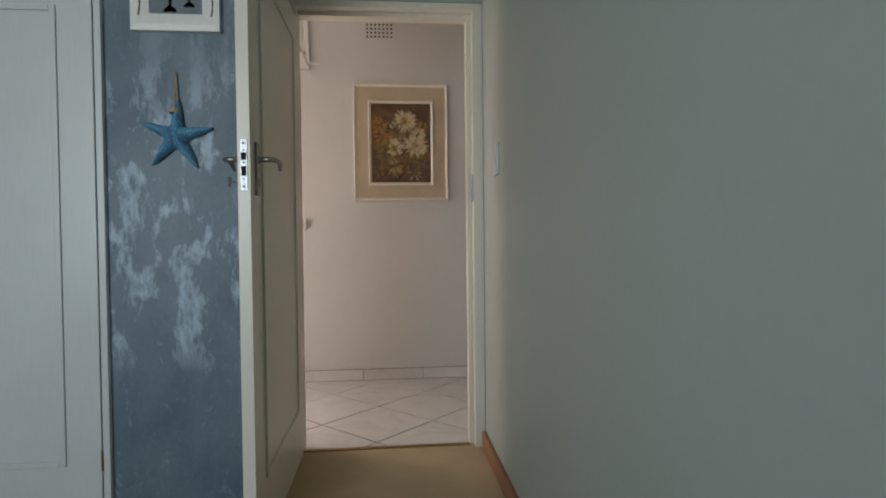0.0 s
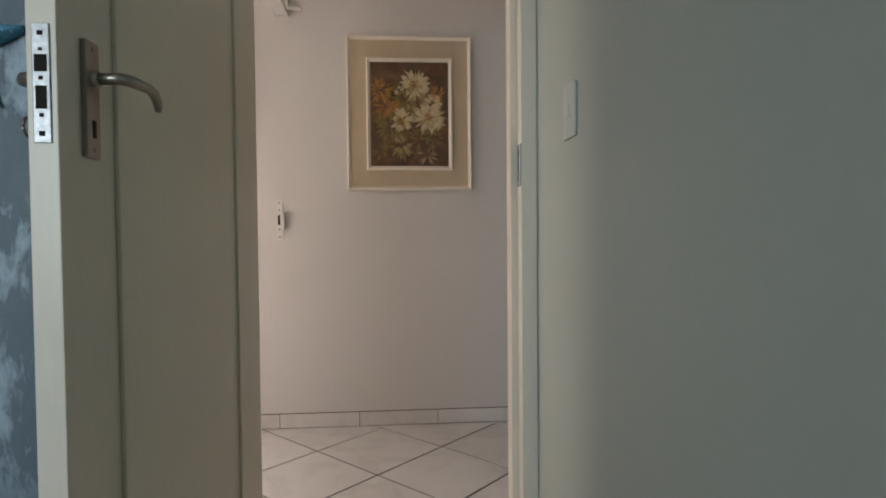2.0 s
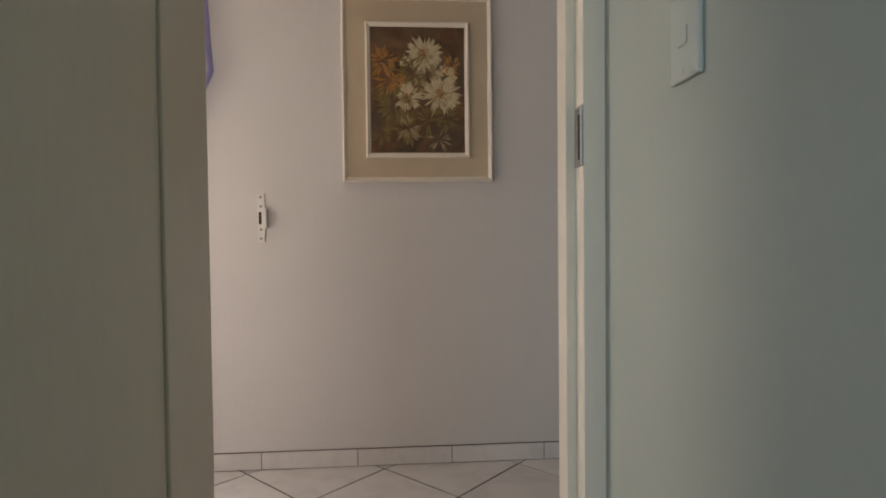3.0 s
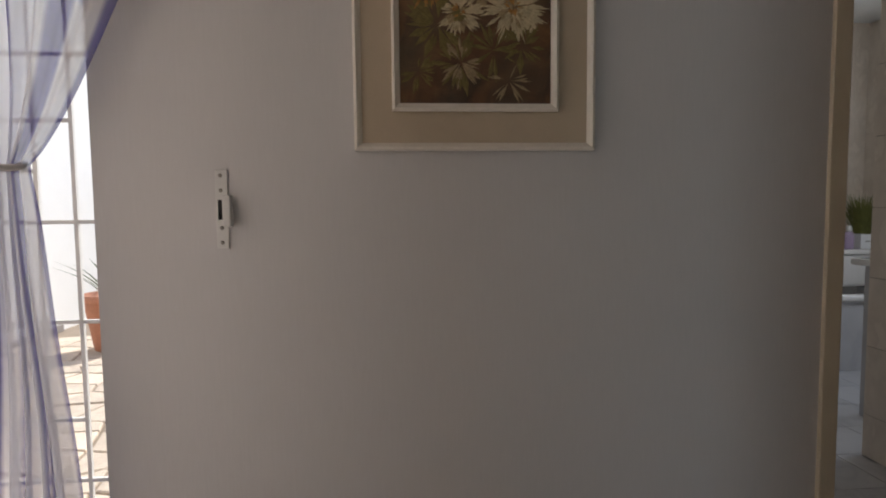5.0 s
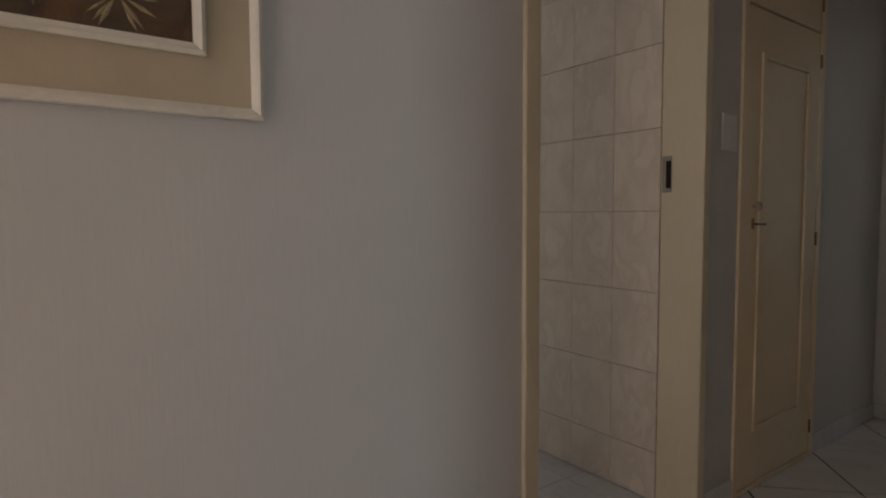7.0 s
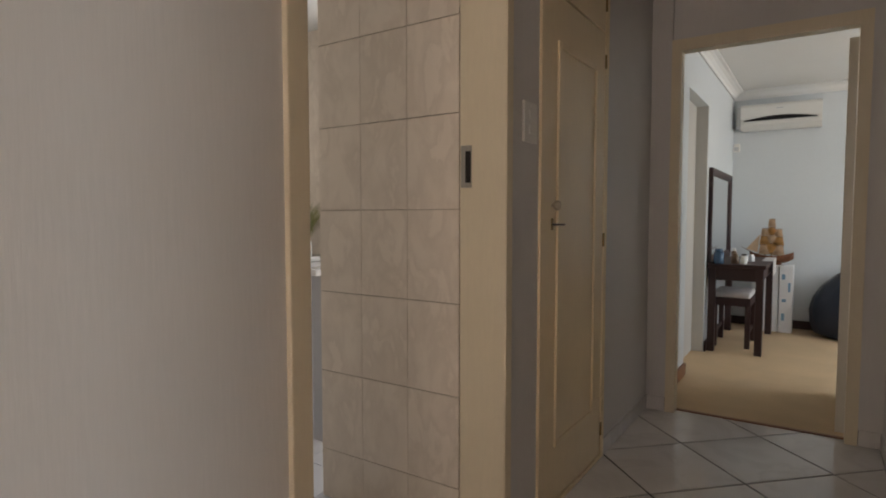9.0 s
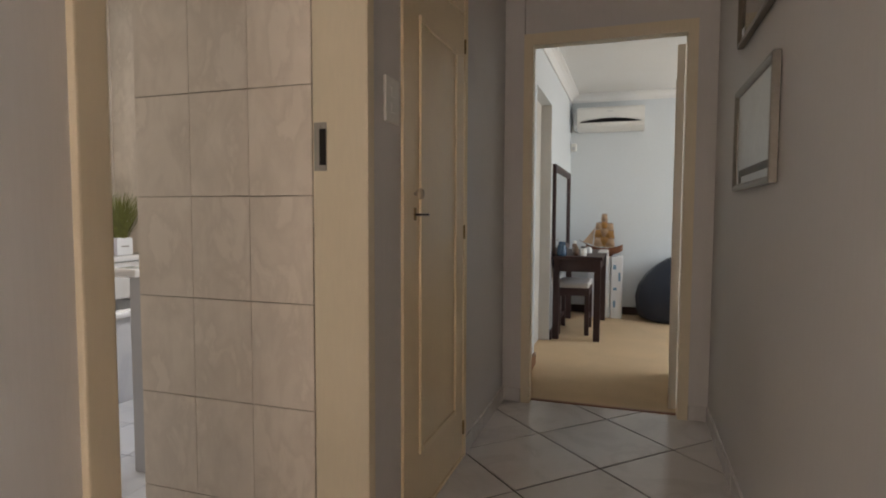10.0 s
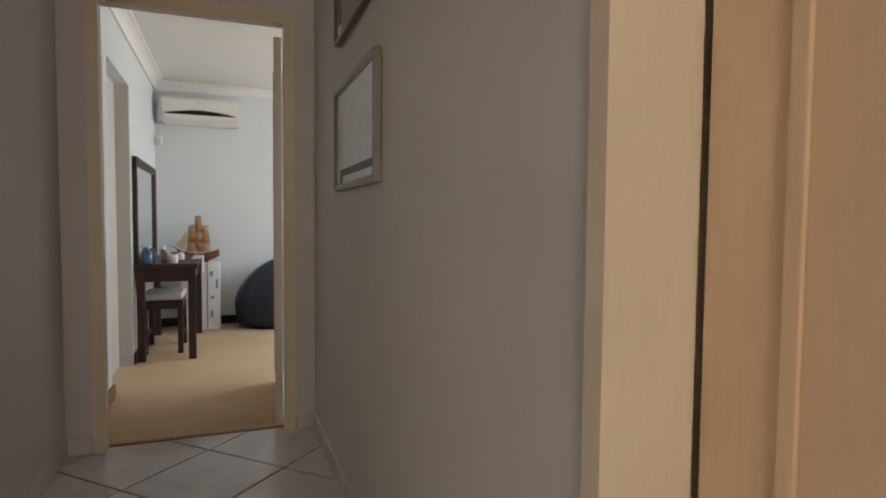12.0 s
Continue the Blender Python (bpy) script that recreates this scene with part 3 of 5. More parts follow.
def lever_set(door, x, z, y, out, toward, key=False):
    """A long backplate with a lever that points along toward (-1 or 1 in x); out is -1 or 1 in y."""
    plate = part("backplate", nb(x - 0.019, x + 0.019, min(y, y + out * 0.009), max(y, y + out * 0.009), z - 0.118, z + 0.055, bev=0.003), M["steel"], door, "brushed steel backplate")
    bm = bmesh.new()
    rod(bm, (x, y, z), (x, y + out * 0.018, z), 0.0135, 0.012, 16)
    pts = [(x, y + out * 0.012, z), (x, y + out * 0.05, z), (x + toward * 0.012, y + out * 0.058, z), (x + toward * 0.068, y + out * 0.06, z + 0.003), (x + toward * 0.090, y + out * 0.06, z - 0.001), (x + toward * 0.107, y + out * 0.058, z - 0.013), (x + toward * 0.113, y + out * 0.056, z - 0.024)]
    tube(bm, pts, [0.009, 0.009, 0.009, 0.008, 0.0082, 0.0075, 0.005], 12)
    part("lever", bm, M["steel"], plate, "brushed steel lever", True)
    bm = bmesh.new()
    bx(bm, x - 0.004, x + 0.004, y + out * 0.0092 - 0.001, y + out * 0.0092 + 0.001, z - 0.088, z - 0.062)
    part("keyhole", bm, M["hole_shade"], plate)
    for dz in (0.043, -0.106):
        bm = rod(bmesh.new(), (x, y + out * 0.008, z + dz), (x, y + out * 0.0105, z + dz), 0.004, 0.003, 10)
        part("screw", bm, M["steel"], plate)
    if key:
        bm = rod(bmesh.new(), (x, y + out * 0.009, z - 0.072), (x, y + out * 0.032, z - 0.072), 0.003, None, 8)
        ring = [(x + 0.013 * math.cos(a), y + out * 0.044, z - 0.072 + 0.014 * math.sin(a)) for a in [k * math.pi / 8 for k in range(17)]]
        tube(bm, ring, 0.0025, 6)
        part("key", bm, M["steel"], door, "steel key in the lock", True)


# the open bedroom door: hinge at the left jamb, leaf swung into the bedroom
door_a = panel_door("door_1", 0.965, 2.11, M["door_paint"], "open off-white painted bedroom door with steel lever handles", [(0.12, 0.815, 0.24, 1.99)], (-0.421, -1.436, 0), -90.0)
lever_set(door_a, 0.891, 1.318, 0.04, 1, -1)
lever_set(door_a, 0.891, 1.318, 0.0, -1, -1, True)
lock = part("lock_faceplate", nb(0.965, 0.968, 0.009, 0.032, 1.211, 1.372, bev=0.001), M["bright_steel"], door_a, "bright worn steel mortice lock faceplate")
for z0, z1, w in ((1.307, 1.330, 0.008), (1.257, 1.288, 0.007), (1.356, 1.362, 0.0035), (1.335, 1.339, 0.0025), (1.296, 1.301, 0.0025), (1.246, 1.251, 0.0025), (1.220, 1.227, 0.0035)):
    part("bolt_hole", nb(0.9678, 0.9692, 0.0205 - w, 0.0205 + w, z0, z1), M["hole_shade"], lock)

# the second bedroom's door, open against the wall
door_b = panel_door("door_2", 0.80, 2.02, M["door_paint"], "open off-white door into the second bedroom", [(0.1, 0.7, 0.24, 1.86)], (3.995, -1.032, 0), -6.0)

# the closed door at the passage's south side
door_c = panel_door("door_3", 0.735, 2.045, M["warm_lit_cream"], "closed cream painted panel door, warm light put into its colour", [(0.11, 0.63, 0.24, 1.86)], (1.448, -1.312, 0), 180.0)


# ---- passage things ----
def strike(name, at, turn, label, half=0.02, rim=False):
    s = thing(name, at, label, "strike plate", turn=turn)
    part("plate", nb(-half, half, -0.002, 0.0, -0.068, 0.068, bev=0.0008), M["steel"], s)
    if rim:
        part("rim", nb(half - 0.009, half, -0.006, -0.002, -0.066, 0.066, bev=0.0015), M["bright_steel"], s, "bright worn steel lip")
    part("slot", nb(-0.002, 0.0175, -0.0035, -0.0015, -0.052, 0.05), M["hole_shade"], s)
    for dz in (-0.058, 0.058):
        part("screw", rod(bmesh.new(), (0, -0.001, dz), (0, -0.004, dz), 0.0035, 0.003, 10), M["steel"], s)


strike("strike_plate", (0.469, -1.396, 1.302), 270.0, "steel strike plate on the bedroom door jamb", 0.029, True)
strike("strike_plate", (2.047, 0.066, 1.286), -90.0, "worn steel strike plate on the bathroom door jamb")


def light_switch(at, turn, label, rockers, half=0.05, look_mat="plastic"):
    s = thing("light_switch", at, label, "light switch", turn=turn)
    plate = part("cover_plate", nb(-half, half, -0.010, 0.0, -0.068, 0.068, bev=0.004), M[look_mat], s)
    for i, dz in enumerate(rockers):
        part("rocker", nb(-0.014, 0.014, -0.0125, -0.0102, dz - 0.014, dz + 0.014, bev=0.001), M[look_mat], plate)
    for dz in (-0.055, 0.055):
        part("screw", rod(bmesh.new(), (0, -0.0098, dz), (0, -0.0108, dz), 0.004, 0.003, 10), M[look_mat], plate)


light_switch((0.519, -1.795, 1.391), -90.0, "pale painted light switch on the duck-egg wall", (0.0,), 0.045, "switch_egg")
light_switch((2.225, -0.07, 1.44), 0.0, "white plastic double light switch beside the linen cupboard", (0.024, -0.024))


def moulded_frame(bm, x0, x1, z0, z1, w, y0, depth, lip=0.004):
    """Four mitred bars with a raised outer bead."""
    for (ax, az), (cx, cz) in (((x0, z0), (x1, z0)), ((x1, z0), (x1, z1)), ((x1, z1), (x0, z1)), ((x0, z1), (x0, z0))):
        dx, dz = (cx > ax) - (cx < ax), (cz > az) - (cz < az)
        nx, nz = -dz, dx
        prof = [(0, 0), (0, -depth), (w * 0.35, -depth - lip), (w * 0.6, -depth), (w, -depth * 0.62), (w, 0)]
        r0 = [bm.verts.new((ax + nx * u + dx * u, y0 + v, az + nz * u + dz * u)) for u, v in prof]
        r1 = [bm.verts.new((cx + nx * u - dx * u, y0 + v, cz + nz * u - dz * u)) for u, v in prof]
        for i in range(len(prof)):
            j = (i + 1) % len(prof)
            bm.faces.new((r0[i], r0[j], r1[j], r1[i]))
    return bm


def brush_flower(bm, cx, cz, radius, count, rng, y, narrow=0.16, arc=(0, 2 * math.pi)):
    """A burst of pointed brush strokes, each a low ridge of paint."""
    for i in range(count):
        a = rng.uniform(*arc)
        r0, r1 = radius * rng.uniform(0.05, 0.45), radius * rng.uniform(0.6, 1.1)
        w = (r1 - r0) * rng.uniform(0.6, 1.3) * narrow
        d, n = Vector((math.cos(a), 0, math.sin(a))), Vector((-math.sin(a), 0, math.cos(a)))
        c = Vector((cx, y - rng.uniform(0.0, 0.0012), cz))
        p = [c + d * r0, c + d * (r0 + 0.55 * (r1 - r0)) + n * w, c + d * r1, c + d * (r0 + 0.55 * (r1 - r0)) - n * w]
        v = [bm.verts.new(q) for q in p] + [bm.verts.new(c + d * (r0 + 0.5 * (r1 - r0)) + Vector((0, -0.0015, 0)))]
        for k in range(4):
            bm.faces.new((v[k], v[(k + 1) % 4], v[4]))
    return bm


def flower_painting():
    p = thing("painting", (0.143, 0, 1.331), "oil painting of pale flowers in an ivory frame with linen mount", "painting")
    w, h = 0.348, 0.856
    part("frame", moulded_frame(bmesh.new(), -w, w, 0, h, 0.022, -0.002, 0.024), M["ivory"], p, "glossy ivory outer frame")
    part("mount", nb(-w + 0.015, w - 0.015, -0.016, -0.004, 0.015, h - 0.015), M["linen"], p, "beige linen mount")
    part("inner_frame", moulded_frame(bmesh.new(), -0.240, 0.240, 0.111, 0.734, 0.022, -0.0155, 0.012), M["ivory"], p, "glossy ivory inner slip frame")
    x0, x1, z0, z1, y = -0.217, 0.217, 0.134, 0.711, -0.020
    picture = part("canvas", nb(x0, x1, y, -0.0165, z0, z1), M["canvas"], p, "dark brown oil painted canvas")
    rng = random.Random(4)

    def at(u, v):
        return x0 + u * (x1 - x0), z1 - v * (z1 - z0)
    for u, v, r, c, m, nw in ((0.57, 0.215, 0.085, 80, "petal", 0.12), (0.39, 0.555, 0.070, 60, "petal", 0.13), (0.75, 0.53, 0.092, 95, "petal", 0.11), (0.80, 0.39, 0.055, 40, "petal", 0.2),
                              (0.57, 0.23, 0.05, 26, "petal_dim", 0.2), (0.75, 0.56, 0.05, 26, "petal_dim", 0.2), (0.39, 0.58, 0.045, 22, "petal_dim", 0.2), (0.52, 0.47, 0.05, 22, "petal_dim", 0.2),
                              (0.12, 0.22, 0.035, 16, "ochre", 0.16), (0.20, 0.31, 0.035, 16, "ochre", 0.16), (0.27, 0.42, 0.04, 18, "ochre", 0.16), (0.18, 0.30, 0.04, 10, "petal_dim", 0.1), (0.40, 0.80, 0.075, 30, "petal_dim", 0.12), (0.40, 0.81, 0.09, 24, "olive", 0.10), (0.14, 0.27, 0.085, 30, "ochre", 0.09), (0.20, 0.42, 0.085, 26, "ochre", 0.09), (0.28, 0.30, 0.07, 18, "olive", 0.10), (0.84, 0.33, 0.06, 18, "ochre", 0.09),
                              (0.72, 0.89, 0.065, 20, "petal_dim", 0.08), (0.62, 0.74, 0.09, 22, "olive", 0.09), (0.25, 0.62, 0.10, 30, "olive", 0.14), (0.80, 0.72, 0.08, 22, "olive", 0.12), (0.45, 0.36, 0.09, 30, "olive", 0.12), (0.12, 0.85, 0.06, 18, "olive", 0.12), (0.37, 0.27, 0.032, 22, "petal", 0.2), (0.86, 0.3, 0.05, 16, "ochre", 0.14), (0.62, 0.36, 0.07, 30, "petal_dim", 0.10), (0.57, 0.215, 0.10, 26, "petal", 0.06), (0.75, 0.53, 0.11, 26, "petal", 0.06), (0.39, 0.555, 0.085, 22, "petal", 0.06), (0.57, 0.215, 0.028, 16, "ochre", 0.3), (0.75, 0.53, 0.028, 16, "ochre", 0.3), (0.39, 0.555, 0.024, 14, "ochre", 0.3)):
        part("brushwork", brush_flower(bmesh.new(), *at(u, v), r, c, rng, y - 0.0004, nw), M[m], picture)


flower_painting()


def framed_print(at, turn, width, height, frame_mat, sheet_mat, label, strip):
    p = thing("framed_print", at, label, "picture", turn=turn)
    part("frame", moulded_frame(bmesh.new(), -width / 2, width / 2, 0, height, 0.024, -0.004, 0.022, 0.002), frame_mat, p)
    sheet = part("print", nb(-width / 2 + 0.016, width / 2 - 0.016, -0.014, -0.006, 0.016, height - 0.016), sheet_mat, p)
    if strip:
        part("printed_band", nb(-width / 2 + 0.07, width / 2 - 0.026, -0.0152, -0.0138, 0.050, 0.076), M["print_brown"], sheet, "brown band along the foot of the print")
        part("printed_band", nb(-width / 2 + 0.07, -width / 2 + 0.115, -0.0152, -0.0138, 0.026, 0.050), M["print_brown"], sheet)
    else:
        part("white_corner", nb(-width / 2 + 0.03, -width / 2 + 0.075, -0.0152, -0.0138, 0.03, 0.065), M["carton"], sheet, "small white card in the corner")


framed_print((2.83, -1.18, 1.192), 180.0, 0.64, 0.385, M["silver_frame"], M["print_pale"], "pale seaside print in a silver frame", True)
framed_print((2.855, -1.18, 1.748), 180.0, 0.58, 0.385, M["dark_frame"], M["print_dim"], "dim print in a narrow bronze frame", False)


def vent():
    v = thing("air_vent", (-0.003, 0, 2.521), "plaster air brick with rows of square holes", "air vent")
    plate = part("plate", nb(-0.115, 0.115, -0.004, 0.0, -0.012, 0.122, bev=0.001), M["corridor_paint"], v)
    # no holes are cut: dark squares carry their shade
    for i in range(7):
        for j in range(4):
            part("hole", nb(-0.092 + i * 0.0295 - 0.0065, -0.092 + i * 0.0295 + 0.0065, -0.0052, -0.0035, 0.006 + j * 0.029, 0.019 + j * 0.029), M["hole_shade"], plate)


vent()


def gate_keeper():
    k = thing("gate_lock_keeper", (-0.582, 0, 1.058), "white steel lock keeper screwed to the wall", "lock keeper")
    plate = part("plate", nb(-0.017, 0.017, -0.006, 0.0, 0, 0.222, bev=0.002), M["cast_white"], k)
    part("box", nb(0.008, 0.030, -0.034, -0.002, 0.062, 0.150, bev=0.003), M["cast_white"], k)
    part("slot", nb(-0.010, 0.004, -0.0085, -0.0055, 0.082, 0.138), M["hole_shade"], k)
    for z in (0.016, 0.058, 0.164, 0.206):
        part("screw", rod(bmesh.new(), (-0.002, -0.0055, z), (-0.002, -0.0095, z), 0.006, 0.004, 10), M["steel"], plate)


gate_keeper()


def gate_bracket():
    b = thing("gate_top_bracket", (-0.515, 0, 2.285), "white painted security gate frame fixed across the passage", "gate bracket")
    part("upright", nb(-0.026, 0.0, -0.03, -0.001, 0.0, 0.43, bev=0.002), M["cast_white"], b)
    part("upright", nb(-0.075, -0.052, -0.03, -0.001, 0.0, 0.43, bev=0.002), M["cast_white"], b)
    part("channel", nb(-0.052, -0.026, -0.014, -0.001, 0.0, 0.43), M["cast_white"], b)
    part("cross_bar", nb(-0.075, 0.0, -1.298, -0.031, 0.0, 0.022, bev=0.002), M["cast_white"], b)
    part("peg", tube(bmesh.new(), [(-0.01, -0.018, 0.045), (0.055, -0.018, 0.043), (0.072, -0.018, 0.040)], [0.013, 0.011, 0.008], 10), M["cast_white"], b)
    for x in (-0.064, -0.030):
        part("bolt", rod(bmesh.new(), (x, -0.013, 0.115), (x, -0.038, 0.115), 0.009, 0.006, 10), M["brown_wood"], b, "rusty bolt head")


gate_bracket()


def linen_cupboard():
    c = thing("linen_cupboard", (2.68, -0.07, 0), "built-in cream linen cupboard with panelled doors, key in the lock", "cupboard")
    bm = bmesh.new()
    for q in ((-0.37, -0.335, 0.001, 2.62), (0.33, 0.372, 0.001, 2.62), (-0.335, 0.33, 2.585, 2.62), (-0.335, 0.33, 0.001, 0.02)):
        bx(bm, q[0], q[1], -0.010, 0.038, q[2], q[3], 0.003)
    part("frame", bm, M["cupboard_paint"], c)
    for z0, z1, p0, p1 in ((0.024, 1.936, 0.245, 1.77), (1.946, 2.58, 2.05, 2.48)):
        door = part("door", nb(-0.331, 0.326, -0.006, 0.018, z0, z1, bev=0.003), M["cupboard_paint"], c)
        bm = bmesh.new()
        for q in ((-0.225, -0.2, p0, p1), (0.19, 0.215, p0, p1), (-0.2, 0.19, p0, p0 + 0.025), (-0.2, 0.19, p1 - 0.025, p1)):
            bx(bm, q[0], q[1], -0.016, -0.006, q[2], q[3], 0.004)
        part("moulding", bm, M["cupboard_paint"], door)
        zk = 1.165 if z0 < 1 else 2.0
        bm = lathe(bmesh.new(), [(0.006, 0), (0.007, 0.008), (0.017, 0.014), (0.019, 0.022), (0.015, 0.03), (0.004, 0.033)], 16)
        bm.transform(Matrix.Translation((-0.262, -0.006, zk)) @ pose(0, 0, 0, 90))
        part("knob", bm, M["linen"], door, "turned wooden knob", True)
        for zh in (z0 + 0.12, (z0 + z1) / 2 + 0.04, z1 - 0.12):
            part("hinge", rod(bmesh.new(), (0.329, -0.009, zh - 0.03), (0.329, -0.009, zh + 0.03), 0.005, None, 8), M["brass"], door, "small tarnished hinge")
    bm = rod(bmesh.new(), (-0.262, -0.006, 1.095), (-0.262, -0.03, 1.095), 0.004, None, 8)
    tube(bm, [(-0.262 + 0.010 * math.sin(a), -0.042 + 0.014 * math.cos(a), 1.095) for a in [k * math.pi / 7 for k in range(15)]], 0.0035, 6)
    part("key", bm, M["iron"], c, "dark iron key", True)
    part("escutcheon", nb(-0.272, -0.252, -0.009, -0.006, 1.075, 1.118, bev=0.001), M["brass"], c)


linen_cupboard()


# ---- the way out to the patio ----
def security_gate():
    g = thing("security_gate", (-1.405, 0.17, 0.03), "white painted steel burglar-bar gate, closed", "gate")
    outer = bmesh.new()
    for q in ((-0.44, -0.415, 0, 2.08), (0.415, 0.44, 0, 2.08), (-0.415, 0.415, 0, 0.025), (-0.415, 0.415, 2.055, 2.08)):
        bx(outer, q[0], q[1], -0.012, 0.012, q[2], q[3])
    part("gate_frame", outer, M["cast_white"], g)
    for x in (-0.325, -0.215, -0.105, 0.005, 0.115, 0.225, 0.335):
        part("bar", nb(x - 0.006, x + 0.006, -0.006, 0.006, 0.025, 2.055), M["cast_white"], g)
    for z, a, b in ((0.287, -0.415, 0.415), (0.484, 0.005, 0.335), (0.795, -0.415, 0.415), (1.105, -0.415, 0.415), (1.26, -0.215, 0.225), (1.413, 0.115, 0.335), (1.61, -0.415, 0.415), (1.85, -0.215, 0.415)):
        part("rail", nb(a, b, -0.0055, 0.0055, z - 0.006, z + 0.006), M["cast_white"], g)


security_gate()


def curtain():
    c = thing("curtain", (-1.365, -0.10, 0), "sheer white curtain with violet woven stripes, tied at the waist", "curtain")
    bm = bmesh.new()
    uvl = bm.loops.layers.uv.new("weave")
    nu, levels = 110, 70
    rows = []
    for j in range(levels + 1):
        z = 2.18 - j / levels * 2.15
        k = 1.285
        if z > k:
            f = (z - k) / (2.18 - k)
            half, mid = 0.045 + 0.56 * min(f ** 0.85, 0.63), 0.265 - 0.08 * f
        else:
            f = (k - z) / k
            half, mid = 0.045 + 0.145 * f ** 0.75, 0.265 - 0.03 * f
        row = []
        for i in range(nu + 1):
            u = i / nu
            fold = (0.012 + 0.028 * f) * math.sin(u * 46 + 1.6 * math.sin(u * 9 + z * 0.8)) + 0.010 * math.sin(u * 17 + z * 3)
            row.append(bm.verts.new((mid + half * (2 * u - 1) + 0.006 * math.sin(z * 7 + u * 5), fold, z)))
        rows.append(row)
    for j in range(levels):
        for i in range(nu):
            fc = bm.faces.new((rows[j][i], rows[j][i + 1], rows[j + 1][i + 1], rows[j + 1][i]))
            for lp, (a, b) in zip(fc.loops, ((i, j), (i + 1, j), (i + 1, j + 1), (i, j + 1))):
                lp[uvl].uv = (a / nu, b / levels)
    cloth = part("cloth", bm, M["sheer"], c, smooth=True)
    part("tie_band", tube(bmesh.new(), [(0.255 + 0.055 * math.cos(a), 0.05 * math.sin(a), 1.285 + 0.006 * math.sin(2 * a)) for a in [k * math.pi / 10 for k in range(21)]], 0.009, 8), M["cushion"], c, "cream tie-back cord", True)
    r = thing("curtain_rod", (-1.40, -0.10, 2.2), "dark wooden curtain rod above the outer door", "curtain rod")
    part("pole", rod(bmesh.new(), (-0.62, 0, 0), (0.62, 0, 0), 0.014, None, 14), M["dark_wood"], r)
    for x in (-0.55, 0.55):
        part("bracket", nb(x - 0.01, x + 0.01, -0.01, 0.099, -0.02, 0.0, bev=0.002), M["dark_wood"], r)


curtain()
setting("step_out", [(-1.85, -0.92, 0.09, 0.32, -0.12, -0.01)], M["terracotta"], "terracotta door sill")
setting("patio", [(-9, 0.88, 0.32, 7.0, -0.16, -0.075)], M["joint"], "mortar bed of the patio paving")
bwall = thing("boundary_wall", (-3.62, 3.4, -0.075), "tall whitewashed garden wall with a dark brick footing", "wall")
part("wall", nb(-0.22, 0.0, -3.1, 9, 0, 3.6), M["lime_wall"], bwall)
for i in range(14):
    part("footing_brick", nb(0.001, 0.05, -2.2 + i * 0.235, -1.975 + i * 0.235, 0, 0.075, bev=0.004), M["brick_course"], bwall)
setting("boundary_back", [(-3.6, 3.0, 6.6, 6.8, -0.08, 1.9)], M["lime_wall"], "whitewashed garden wall at the far side")

pot = thing("plant_pot", (-2.63, 3.6, -0.072), "terracotta pot with a spiky strap-leaved plant", "potted plant")
part("pot", lathe(bmesh.new(), [(0.15, 0), (0.17, 0.02), (0.215, 0.30), (0.235, 0.44), (0.262, 0.45), (0.262, 0.51), (0.235, 0.515), (0.225, 0.46), (0.05, 0.455)], 28), M["terracotta"], pot, "terracotta pot", True)


def blades(bm, rng, count, base, length, spread, width, z0, droop):
    for i in range(count):
        a, lean = rng.uniform(0, 6.283), rng.uniform(0.1, spread)
        ln = length * rng.uniform(0.65, 1.1)
        r = rng.uniform(0, base)
        d, n = Vector((math.cos(a), math.sin(a), 0)), Vector((-math.sin(a), math.cos(a), 0))
        prev = None
        for k in range(6):
            s = k / 5
            p = d * (r + lean * ln * (s + droop * s * s)) + Vector((0, 0, z0 + ln * (s - droop * 0.5 * s * s)))
            w = width * (1 - s) ** 0.7 + 0.0004
            cur = (bm.verts.new(p + n * w), bm.verts.new(p + Vector((0, 0, -w * 0.6))), bm.verts.new(p - n * w))
            if prev:
                bm.faces.new((prev[0], prev[1], cur[1], cur[0]))
                bm.faces.new((prev[1], prev[2], cur[2], cur[1]))
            prev = cur
    return bm


part("leaves", blades(bmesh.new(), random.Random(8), 34, 0.06, 0.45, 0.9, 0.014, 0.44, 0.5), M["leaf"], pot, "dark strap leaves")


# ---- bathroom things ----
def screen():
    v = thing("screen_wall", (2.63, 1.36, 0), "low white bathroom screen with a rounded white cap", "screen")
    part("panel", nb(-0.19, 0.60, -0.22, -0.15, 0.0, 0.835, bev=0.004), M["screen"], v)
    part("cap", nb(-0.255, 0.60, -0.25, -0.12, 0.835, 0.872, bev=0.014), M["ceramic"], v, "rounded white cap")


screen()


